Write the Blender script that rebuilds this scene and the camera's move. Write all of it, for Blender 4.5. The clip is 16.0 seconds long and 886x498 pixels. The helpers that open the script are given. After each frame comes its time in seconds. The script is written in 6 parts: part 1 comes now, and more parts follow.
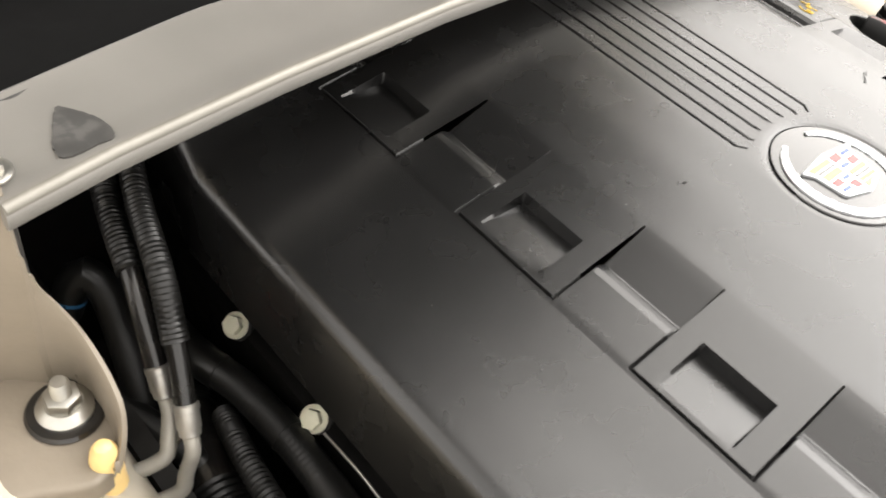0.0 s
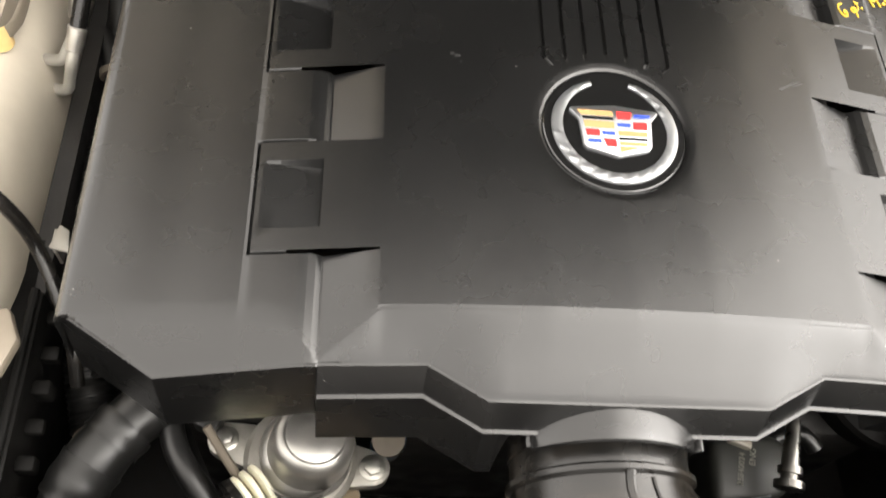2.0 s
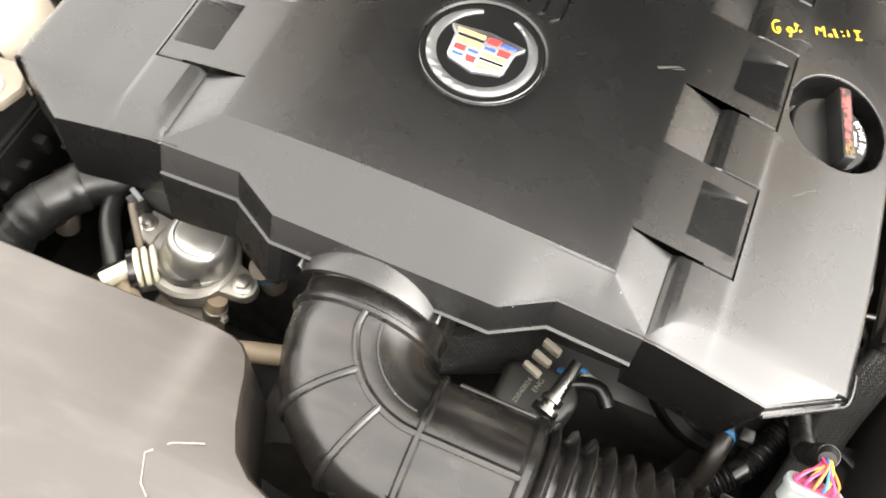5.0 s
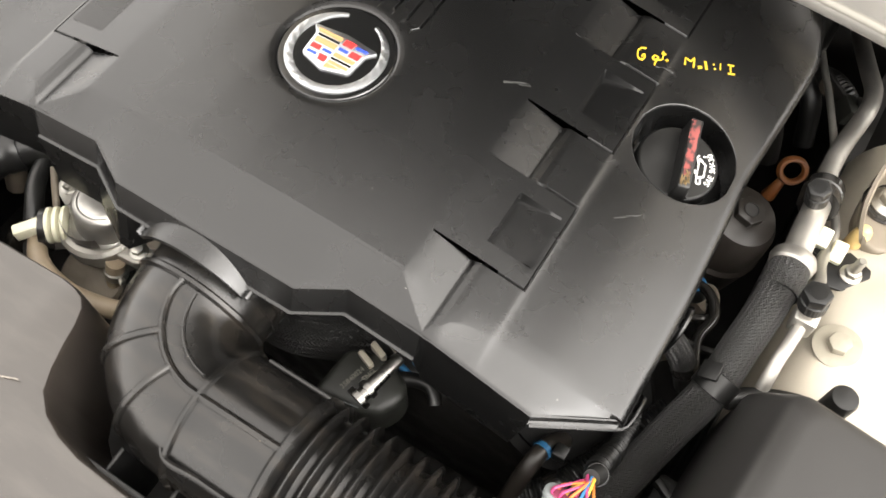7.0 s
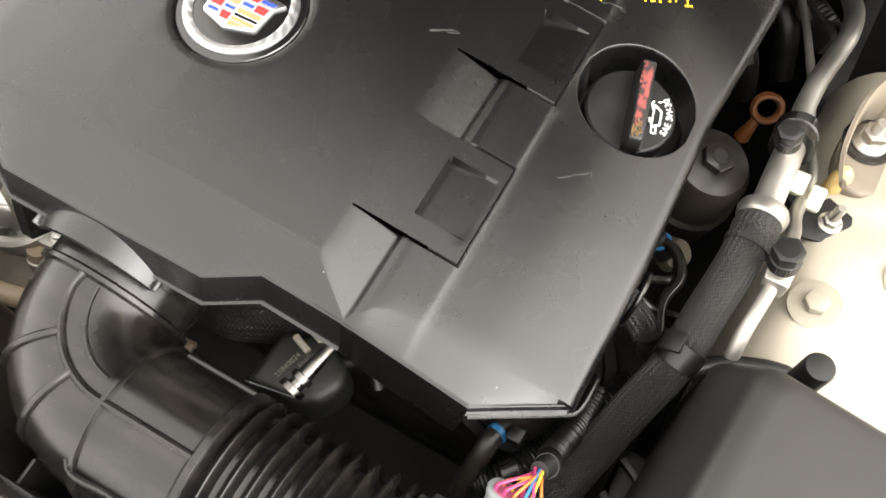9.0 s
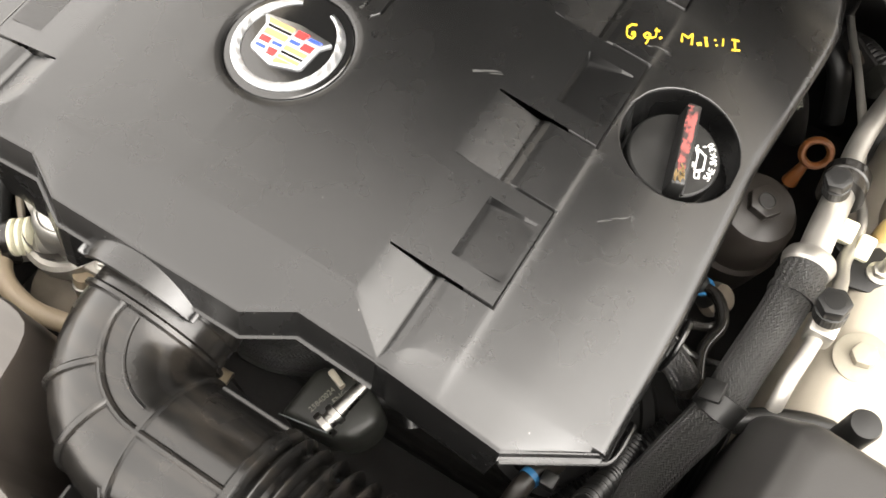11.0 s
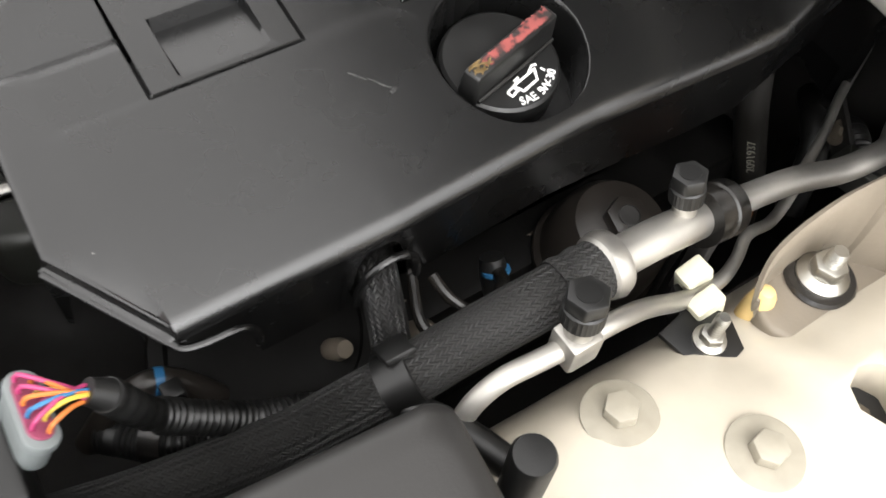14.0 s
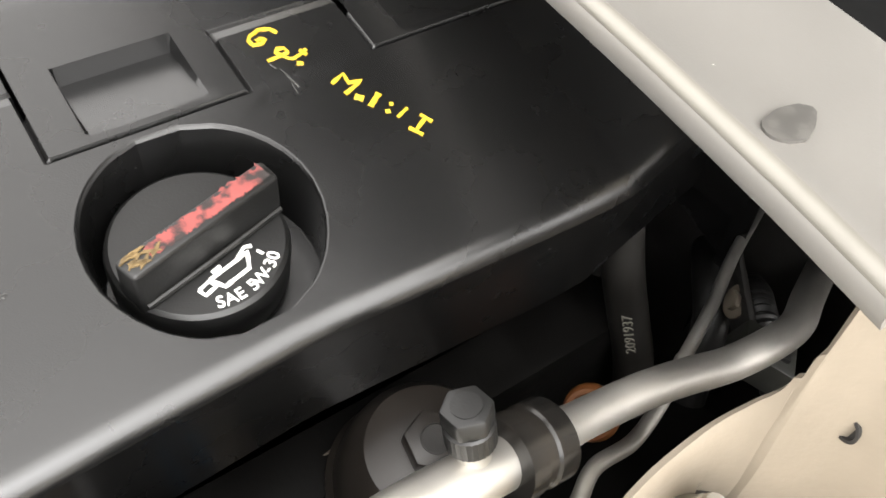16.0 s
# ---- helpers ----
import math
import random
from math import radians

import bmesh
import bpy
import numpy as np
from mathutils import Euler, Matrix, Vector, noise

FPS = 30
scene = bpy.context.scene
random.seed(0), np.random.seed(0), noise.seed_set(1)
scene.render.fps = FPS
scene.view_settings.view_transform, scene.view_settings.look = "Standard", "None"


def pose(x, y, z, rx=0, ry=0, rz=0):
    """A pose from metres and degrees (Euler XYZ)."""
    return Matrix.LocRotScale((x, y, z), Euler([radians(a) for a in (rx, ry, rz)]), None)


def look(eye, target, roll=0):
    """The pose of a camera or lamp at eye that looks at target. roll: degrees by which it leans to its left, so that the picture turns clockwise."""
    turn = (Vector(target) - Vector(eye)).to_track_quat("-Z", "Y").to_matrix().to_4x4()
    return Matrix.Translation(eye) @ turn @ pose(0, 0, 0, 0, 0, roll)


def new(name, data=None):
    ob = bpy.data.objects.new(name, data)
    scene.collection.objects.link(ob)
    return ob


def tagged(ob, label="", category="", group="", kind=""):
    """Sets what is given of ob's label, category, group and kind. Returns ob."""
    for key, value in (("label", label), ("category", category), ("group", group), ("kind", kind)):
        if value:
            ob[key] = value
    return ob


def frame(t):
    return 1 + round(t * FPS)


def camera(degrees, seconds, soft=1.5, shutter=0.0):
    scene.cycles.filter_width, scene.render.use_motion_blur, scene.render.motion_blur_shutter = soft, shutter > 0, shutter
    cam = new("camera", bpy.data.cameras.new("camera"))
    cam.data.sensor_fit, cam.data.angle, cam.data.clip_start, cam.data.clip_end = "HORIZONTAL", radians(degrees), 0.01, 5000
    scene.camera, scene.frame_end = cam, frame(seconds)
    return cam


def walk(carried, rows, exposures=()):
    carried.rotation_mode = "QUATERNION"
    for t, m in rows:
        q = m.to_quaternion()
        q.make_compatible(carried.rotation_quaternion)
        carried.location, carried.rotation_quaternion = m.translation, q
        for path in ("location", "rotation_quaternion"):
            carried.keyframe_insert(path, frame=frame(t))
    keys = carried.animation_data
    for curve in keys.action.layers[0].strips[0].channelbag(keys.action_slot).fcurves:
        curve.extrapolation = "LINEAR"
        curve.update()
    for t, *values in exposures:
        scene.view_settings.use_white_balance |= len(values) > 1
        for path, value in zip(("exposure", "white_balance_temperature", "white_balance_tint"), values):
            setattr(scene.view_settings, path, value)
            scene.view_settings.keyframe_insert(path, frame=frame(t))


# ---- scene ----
cam = camera(54.0, 16.0, 1.6, 0.25)
PATH = [
    (0, (-0.524, -0.101, 1.24), (0.561, 0.776, -0.193), 13.3),
    (0.5, (-0.458, -0.174, 1.294), (0.457, 0.745, -0.229), 14.0),
    (1, (-0.32, -0.261, 1.339), (0.163, 0.79, -0.292), 7.7),
    (1.5, (-0.23, -0.297, 1.362), (0.308, 0.638, -0.322), 15.5),
    (2, (-0.175, -0.327, 1.349), (0.065, 0.624, -0.394), 15.4),
    (2.5, (-0.187, -0.365, 1.369), (0.067, 0.473, -0.429), 17.7),
    (3, (-0.171, -0.372, 1.359), (0.121, 0.457, -0.438), 18.8),
    (3.2, (-0.128, -0.382, 1.374), (0.126, 0.517, -0.394), 18.7),
    (5.3, (0.164, -0.425, 1.429), (-0.299, 0.399, -0.334), 2.1),
    (5.5, (0.205, -0.438, 1.44), (-0.369, 0.343, -0.309), -0.2),
    (6, (0.249, -0.413, 1.452), (-0.19, 0.402, -0.321), 3.2),
    (6.5, (0.257, -0.368, 1.454), (-0.05, 0.505, -0.32), 6.5),
    (7, (0.32, -0.339, 1.444), (-0.183, 0.458, -0.32), -0.1),
    (7.5, (0.341, -0.313, 1.428), (-0.202, 0.431, -0.347), 0.7),
    (8, (0.341, -0.292, 1.421), (-0.153, 0.462, -0.364), 0.3),
    (8.5, (0.347, -0.285, 1.413), (-0.16, 0.428, -0.386), -4.6),
    (9, (0.342, -0.269, 1.393), (-0.119, 0.417, -0.428), -4.7),
    (9.2, (0.342, -0.261, 1.391), (-0.121, 0.43, -0.427), -4.6),
    (11.3, (0.342, -0.259, 1.396), (-0.246, 0.416, -0.393), -8.5),
    (11.5, (0.333, -0.274, 1.401), (-0.201, 0.331, -0.429), -5.8),
    (12, (0.418, -0.276, 1.369), (-0.376, 0.127, -0.422), -8.8),
    (12.5, (0.433, -0.311, 1.405), (-0.285, 0.287, -0.363), 0.5),
    (13, (0.379, -0.309, 1.405), (-0.3, 0.295, -0.377), 3.9),
    (13.5, (0.431, -0.246, 1.361), (-0.223, 0.407, -0.413), 11.2),
    (14, (0.528, -0.141, 1.193), (-0.335, 0.555, -0.471), 6.8),
    (14.5, (0.507, -0.087, 1.122), (-0.446, 0.607, -0.494), 7.6),
    (15, (0.507, -0.016, 1.111), (-0.503, 0.816, -0.401), 9.3),
    (15.5, (0.493, 0.008, 1.118), (-0.557, 0.846, -0.364), 6.0),
    (16, (0.491, 0.028, 1.107), (-0.543, 0.863, -0.387), 5.3),
]
EXPOSURES = [(t, stops, kelvin, 10) for t, stops, kelvin in ((0, 1.85, 6500), (0.5, 1.92, 6500), (1.0, 1.98, 6500), (1.5, 2.2, 6550), (2, 2.36, 6600), (3.1, 2.48, 6600), (5.3, 3.1, 6550), (5.7, 3.04, 6500), (6.3, 2.68, 6550), (7, 2.31, 6500), (9.2, 2.28, 6500), (11.5, 2.72, 6600), (12.5, 2.75, 6600), (13.4, 2.4, 6500), (14, 1.87, 6200), (15, 1.97, 6250), (15.5, 2.33, 6250), (16, 2.36, 6300))]
walk(cam, [(t, look(eye, target, roll)) for t, eye, target, roll in PATH], EXPOSURES)


# ---- body ----
# world, sun and exposure
world = bpy.data.worlds.new("sky")
scene.world = world
world.use_nodes = True
wn, wl = world.node_tree.nodes, world.node_tree.links
sky = wn.new("ShaderNodeTexSky")
sky.sky_type, sky.sun_disc = "NISHITA", False
sky.sun_elevation, sky.sun_rotation = radians(42), radians(103)
sky.dust_density, sky.air_density = 4.0, 1.0
grey = wn.new("ShaderNodeHueSaturation")
grey.inputs["Saturation"].default_value = 0.10
wl.new(sky.outputs[0], grey.inputs["Color"])
even = wn.new("ShaderNodeMix")
even.data_type = "RGBA"
even.inputs["Factor"].default_value = 0.75
even.inputs["B"].default_value = (4.8, 4.5, 4.15, 1)
wl.new(grey.outputs[0], even.inputs["A"])
wl.new(even.outputs["Result"], wn["Background"].inputs["Color"])
wn["Background"].inputs["Strength"].default_value = 0.175
sun = bpy.data.lights.new("sun", "SUN")
sun.energy, sun.angle, sun.color = 1.0, radians(78), (1.0, 0.95, 0.88)
new("sun", sun).matrix_world = look((1.458, -0.340, 2.229), (0.0, 0.0, 0.9))


# ---- materials ----
def material(name, color, rough=0.5, metal=0.0, grain=0.0, grain_size=900.0, mottle=0.0, mottle_size=25.0, spec=0.5, coat=0.0, dust=0.0, dust_color=(0.45, 0.43, 0.39), film=0.0):
    """A principled material with fine grain relief, slow mottling of colour and gloss, specks of dust and a streaky film of dirt."""
    m = bpy.data.materials.new(name)
    m.use_nodes = True
    n, l = m.node_tree.nodes, m.node_tree.links
    b = n["Principled BSDF"]
    b.inputs["Metallic"].default_value = metal
    b.inputs["Roughness"].default_value = rough
    b.inputs["Specular IOR Level"].default_value = spec
    b.inputs["Coat Weight"].default_value = coat
    b.inputs["Coat Roughness"].default_value = 0.12
    co = n.new("ShaderNodeTexCoord")
    slow = n.new("ShaderNodeTexNoise")
    slow.inputs["Scale"].default_value, slow.inputs["Detail"].default_value = mottle_size, 6
    l.new(co.outputs["Object"], slow.inputs["Vector"])
    ramp = n.new("ShaderNodeMapRange")
    ramp.inputs["From Min"].default_value, ramp.inputs["From Max"].default_value = 0.3, 0.7
    ramp.inputs["To Min"].default_value, ramp.inputs["To Max"].default_value = 1 - mottle, 1 + mottle
    l.new(slow.outputs["Fac"], ramp.inputs["Value"])
    mul = n.new("ShaderNodeMix")
    mul.data_type, mul.blend_type = "RGBA", "MULTIPLY"
    mul.inputs["Factor"].default_value = 1.0
    mul.inputs["A"].default_value = (*color, 1)
    l.new(ramp.outputs[0], mul.inputs["B"])
    last = mul.outputs["Result"]
    if film:
        turn = n.new("ShaderNodeMapping")
        turn.inputs["Rotation"].default_value = (0.2, 0.1, 0.35)
        turn.inputs["Scale"].default_value = (14, 60, 30)
        l.new(co.outputs["Object"], turn.inputs["Vector"])
        smear = n.new("ShaderNodeTexNoise")
        smear.inputs["Scale"].default_value, smear.inputs["Detail"].default_value = 1.0, 7
        smear.inputs["Roughness"].default_value = 0.62
        l.new(turn.outputs[0], smear.inputs["Vector"])
        cut = n.new("ShaderNodeMapRange")
        cut.inputs["From Min"].default_value, cut.inputs["From Max"].default_value = 0.47, 0.72
        cut.inputs["To Max"].default_value = film
        l.new(smear.outputs["Fac"], cut.inputs["Value"])
        dirt = n.new("ShaderNodeMix")
        dirt.data_type = "RGBA"
        l.new(cut.outputs[0], dirt.inputs["Factor"])
        l.new(last, dirt.inputs["A"])
        dirt.inputs["B"].default_value = (*dust_color, 1)
        last = dirt.outputs["Result"]
    rmul = n.new("ShaderNodeMath")
    rmul.operation, rmul.use_clamp = "MULTIPLY", True
    rmul.inputs[1].default_value = rough
    l.new(ramp.outputs[0], rmul.inputs[0])
    l.new(rmul.outputs[0], b.inputs["Roughness"])
    if dust:
        speck = n.new("ShaderNodeTexVoronoi")
        speck.inputs["Scale"].default_value = 95.0
        l.new(co.outputs["Object"], speck.inputs["Vector"])
        pick = n.new("ShaderNodeSeparateColor")
        l.new(speck.outputs["Color"], pick.inputs[0])
        few = n.new("ShaderNodeMath")
        few.operation = "LESS_THAN"
        few.inputs[1].default_value = 0.10 * dust
        l.new(pick.outputs[0], few.inputs[0])
        near = n.new("ShaderNodeMath")
        near.operation = "LESS_THAN"
        near.inputs[1].default_value = 0.032
        l.new(speck.outputs["Distance"], near.inputs[0])
        both = n.new("ShaderNodeMath")
        both.operation = "MULTIPLY"
        l.new(few.outputs[0], both.inputs[0])
        l.new(near.outputs[0], both.inputs[1])
        film_noise = n.new("ShaderNodeTexNoise")
        film_noise.inputs["Scale"].default_value, film_noise.inputs["Detail"].default_value = 9.0, 8
        l.new(co.outputs["Object"], film_noise.inputs["Vector"])
        veil = n.new("ShaderNodeMapRange")
        veil.inputs["From Min"].default_value, veil.inputs["From Max"].default_value = 0.45, 0.8
        veil.inputs["To Max"].default_value = 0.005 * dust
        l.new(film_noise.outputs["Fac"], veil.inputs["Value"])
        most = n.new("ShaderNodeMath")
        most.operation = "MAXIMUM"
        l.new(both.outputs[0], most.inputs[0])
        l.new(veil.outputs[0], most.inputs[1])
        cover = n.new("ShaderNodeMix")
        cover.data_type = "RGBA"
        l.new(most.outputs[0], cover.inputs["Factor"])
        l.new(last, cover.inputs["A"])
        cover.inputs["B"].default_value = (*dust_color, 1)
        last = cover.outputs["Result"]
    l.new(last, b.inputs["Base Color"])
    if grain:
        fine = n.new("ShaderNodeTexNoise")
        fine.inputs["Scale"].default_value, fine.inputs["Detail"].default_value = grain_size, 3
        l.new(co.outputs["Object"], fine.inputs["Vector"])
        bump = n.new("ShaderNodeBump")
        bump.inputs["Strength"].default_value, bump.inputs["Distance"].default_value = grain, 0.0006
        l.new(fine.outputs["Fac"], bump.inputs["Height"])
        l.new(bump.outputs[0], b.inputs["Normal"])
    return m


def worn(name, color, under, size, share, rough=0.7):
    """Paint rubbed through in patches to what lies under it."""
    m = material(name, color, rough, mottle=0.25, mottle_size=size * 0.5)
    n, l = m.node_tree.nodes, m.node_tree.links
    b = n["Principled BSDF"]
    paint = b.inputs["Base Color"].links[0].from_socket
    co = n.new("ShaderNodeTexCoord")
    rub = n.new("ShaderNodeTexNoise")
    rub.inputs["Scale"].default_value, rub.inputs["Detail"].default_value = size, 8
    l.new(co.outputs["Object"], rub.inputs["Vector"])
    cut = n.new("ShaderNodeMapRange")
    cut.inputs["From Min"].default_value, cut.inputs["From Max"].default_value = share - 0.05, share + 0.07
    l.new(rub.outputs["Fac"], cut.inputs["Value"])
    mix = n.new("ShaderNodeMix")
    mix.data_type = "RGBA"
    mix.inputs["A"].default_value = (*under, 1)
    l.new(cut.outputs[0], mix.inputs["Factor"])
    l.new(paint, mix.inputs["B"])
    l.new(mix.outputs["Result"], b.inputs["Base Color"])
    return m


def braid(name, color, light, turns, pitch, rough=0.4, depth=0.8):
    """Woven sleeve: strands crossing over and under round a tube, from the tube's UV (turn, metres). Glints and gap
    shade are in the colour.
    """
    m = bpy.data.materials.new(name)
    m.use_nodes = True
    n, l = m.node_tree.nodes, m.node_tree.links
    b = n["Principled BSDF"]
    b.inputs["Roughness"].default_value = rough
    uv = n.new("ShaderNodeUVMap")
    sep = n.new("ShaderNodeSeparateXYZ")
    l.new(uv.outputs[0], sep.inputs[0])

    def op(kind, a, c):
        node = n.new("ShaderNodeMath")
        node.operation = kind
        for i, v in enumerate((a, c)):
            if isinstance(v, (int, float)):
                node.inputs[i].default_value = v
            else:
                l.new(v, node.inputs[i])
        return node.outputs[0]

    u = op("MULTIPLY", sep.outputs[0], turns)
    along = op("MULTIPLY", sep.outputs[1], 1.0 / pitch)
    profile = []
    cells = []
    for way in ("ADD", "SUBTRACT"):
        lay = op(way, u, along)
        cells.append(op("FLOOR", lay, 0.0))
        across = op("FRACT", lay, 0.0)
        hump = op("SINE", op("MULTIPLY", across, math.pi), 0.0)
        thread = op("ABSOLUTE", op("SINE", op("MULTIPLY", across, 3 * math.pi), 0.0), 0.0)
        profile.append(op("ADD", op("MULTIPLY", hump, 0.72), op("MULTIPLY", thread, 0.28)))
    over = op("FLOORED_MODULO", op("FLOOR", op("MULTIPLY", op("ADD", *cells), 0.5), 0.0), 2.0)
    high = op("ADD", profile[0], op("MULTIPLY", over, op("SUBTRACT", profile[1], profile[0])))
    # Paler crests paint the strands' glints; darker gaps paint the shade between them.
    mix = n.new("ShaderNodeMix")
    mix.data_type = "RGBA"
    mix.inputs["A"].default_value, mix.inputs["B"].default_value = (*color, 1), (*light, 1)
    l.new(high, mix.inputs["Factor"])
    l.new(mix.outputs["Result"], b.inputs["Base Color"])
    bump = n.new("ShaderNodeBump")
    bump.inputs["Strength"].default_value, bump.inputs["Distance"].default_value = depth, 0.0015
    l.new(high, bump.inputs["Height"])
    l.new(bump.outputs[0], b.inputs["Normal"])
    return m


COVER = material("moulded black plastic", (0.0026, 0.0026, 0.0026), 0.27, grain=0.13, grain_size=1500, mottle=0.05, mottle_size=24, dust=1.4, dust_color=(0.3, 0.29, 0.27), spec=0.7)
RUBBER = material("black rubber", (0.006, 0.0058, 0.0055), 0.23, grain=0.06, grain_size=500, mottle=0.35, mottle_size=26, spec=0.55, dust=3.0, dust_color=(0.22, 0.18, 0.14), film=0.07)
DULL = material("dull black plastic", (0.0055, 0.0055, 0.0053), 0.42, grain=0.10, mottle=0.25, mottle_size=30, dust=0.6, dust_color=(0.2, 0.18, 0.15))
SHROUD = material("dusty dark plastic", (0.026, 0.0216, 0.0182), 0.33, grain=0.14, mottle=0.13, mottle_size=7, spec=0.9, dust=2.2, dust_color=(0.30, 0.27, 0.23), film=0.05)
GLOSS = material("glossy black enamel", (0.006, 0.006, 0.006), 0.1, mottle=0.05, coat=0.6)
CHROME = material("chrome", (0.53, 0.545, 0.56), 0.34, 1.0, mottle=0.06)
ALU = material("dull aluminium", (0.40, 0.385, 0.355), 0.44, 0.9, grain=0.1, grain_size=300, mottle=0.3, mottle_size=16)
STEEL = material("zinc plated steel", (0.43, 0.42, 0.385), 0.38, 1.0, grain=0.15, mottle=0.2, mottle_size=60)
SATIN = material("satin drawn steel", (0.40, 0.39, 0.365), 0.36, 0.85, grain=0.1, mottle=0.15, mottle_size=40)
CAST = material("cast aluminium", (0.33, 0.315, 0.285), 0.48, 0.75, grain=0.7, grain_size=350, mottle=0.15)
CREAM = material("cream body paint", (0.50, 0.455, 0.372), 0.32, mottle=0.09, mottle_size=22, coat=0.4, grain=0.05, dust=0.6, dust_color=(0.4, 0.34, 0.25))
GOLD = material("dusty gold body paint", (0.21, 0.18, 0.14), 0.5, 0.15, grain=0.35, grain_size=260, mottle=0.12, mottle_size=18, dust=1.0, dust_color=(0.22, 0.18, 0.13))
BRACE = material("satin silver paint", (0.25, 0.24, 0.222), 0.48, 0.45, grain=0.1, mottle=0.07, mottle_size=12, dust=0.7, dust_color=(0.7, 0.68, 0.62))
STAIN = worn("grey worn patch", (0.058, 0.056, 0.053), (0.046, 0.045, 0.043), 120, 0.5, 0.5)
FAINT = worn("faint worn patch", (0.088, 0.084, 0.077), (0.068, 0.065, 0.060), 160, 0.5, 0.5)
DARK = material("grimy black metal", (0.016, 0.015, 0.014), 0.6, grain=0.4, grain_size=200, mottle=0.4, mottle_size=22, dust=0.5, dust_color=(0.12, 0.1, 0.08))
GRIME = material("grimy engine metal", (0.13, 0.11, 0.085), 0.6, 0.3, grain=0.5, grain_size=150, mottle=0.35, mottle_size=30)
TAN = material("tan hose", (0.24, 0.19, 0.13), 0.5, grain=0.2, mottle=0.15)
NYLON = material("off-white nylon", (0.62, 0.60, 0.46), 0.45, mottle=0.1)
YELLOWN = material("yellowed nylon", (0.72, 0.52, 0.22), 0.4, mottle=0.15, mottle_size=50)
YELLOW = material("yellow paint marker", (0.50, 0.33, 0.015), 0.5, mottle=0.1, mottle_size=120)
RED = worn("worn red paint", (0.19, 0.042, 0.037), (0.016, 0.011, 0.010), 150, 0.46)
OCHRE = material("worn ochre paint", (0.13, 0.085, 0.03), 0.6, mottle=0.4, mottle_size=160)
WHITE = material("white print", (0.75, 0.75, 0.72), 0.5, mottle=0.08, mottle_size=120)
PRINT = material("faded grey print", (0.16, 0.155, 0.13), 0.6, mottle=0.2, mottle_size=90)
ORANGE = material("orange plastic", (0.13, 0.045, 0.011), 0.45, mottle=0.25, mottle_size=60)
BLUE = material("blue tape", (0.025, 0.13, 0.28), 0.5, mottle=0.15, mottle_size=80)
EGOLD = material("gold enamel", (0.33, 0.205, 0.09), 0.3, mottle=0.06)
ERED = material("red enamel", (0.62, 0.03, 0.03), 0.25, mottle=0.05)
EBLUE = material("blue enamel", (0.03, 0.06, 0.5), 0.25, mottle=0.05)
GREYP = material("grey connector plastic", (0.15, 0.165, 0.165), 0.5, mottle=0.1)
FILTER = material("grey-brown filter plastic", (0.019, 0.016, 0.0135), 0.38, mottle=0.25, mottle_size=25, dust=0.8, dust_color=(0.2, 0.17, 0.12))
BEIGE = material("beige bolt paint", (0.30, 0.275, 0.22), 0.4, mottle=0.12, mottle_size=70)
# Near-black colour that carries the shade of the bay's covered depths.
DEEP_BLACK = material("black with shade in the colour", (0.0035, 0.0033, 0.003), 0.6, grain=0.3, grain_size=200, mottle=0.3, mottle_size=30, spec=0.12)
LID = material("dusty lid plastic", (0.022, 0.021, 0.02), 0.42, grain=0.1, mottle=0.12, mottle_size=12, dust=0.7)
PINK = material("pink wire", (0.34, 0.035, 0.12), 0.45, mottle=0.05)
AMBER = material("orange wire", (0.5, 0.15, 0.03), 0.45, mottle=0.05)
LIME = material("yellow wire", (0.5, 0.38, 0.05), 0.45, mottle=0.05)
INSUL = material("hood insulation", (0.005, 0.005, 0.005), 0.95, spec=0.1, grain=0.5, grain_size=60, mottle=0.2)
CONCRETE = material("concrete floor", (0.32, 0.31, 0.29), 0.8, grain=0.5, grain_size=80, mottle=0.15, mottle_size=2)
BRAID = braid("woven black sleeve", (0.002, 0.002, 0.002), (0.042, 0.0415, 0.040), 46, 0.0033, 0.38, 1.3)
BRAID_SMALL = braid("fine woven sleeve", (0.003, 0.003, 0.003), (0.017, 0.0165, 0.016), 32, 0.0030, 0.34)


# ---- building helpers ----
def empty(name, place=(0, 0, 0)):
    ob = new(name)
    ob.location = place
    ob.empty_display_size = 0.01
    return ob


def part(name, bm, mat, parent=None, label="", angle=32):
    """Links a bmesh as one mesh object under a thing or a part."""
    me = bpy.data.meshes.new(name)
    bm.to_mesh(me)
    bm.free()
    me.materials.append(mat)
    me.shade_smooth()
    me.set_sharp_from_angle(angle=radians(angle))
    ob = new(name, me)
    if parent:
        ob.parent = parent
        if parent.type == "EMPTY":
            ob.matrix_parent_inverse = Matrix.Translation(-parent.location)
    if label:
        tagged(ob, label)
    return ob


def settle(thing, dx, dy, dz):
    """Carries a finished thing with its parts to its seat."""
    thing.location += Vector((dx, dy, dz))
    return thing


def move(bm, m):
    bmesh.ops.transform(bm, matrix=m, verts=bm.verts)
    return bm


def merge(*parts):
    out = bmesh.new()
    for b in parts:
        me = bpy.data.meshes.new("join")
        b.to_mesh(me)
        b.free()
        out.from_mesh(me)
        bpy.data.meshes.remove(me)
    return out


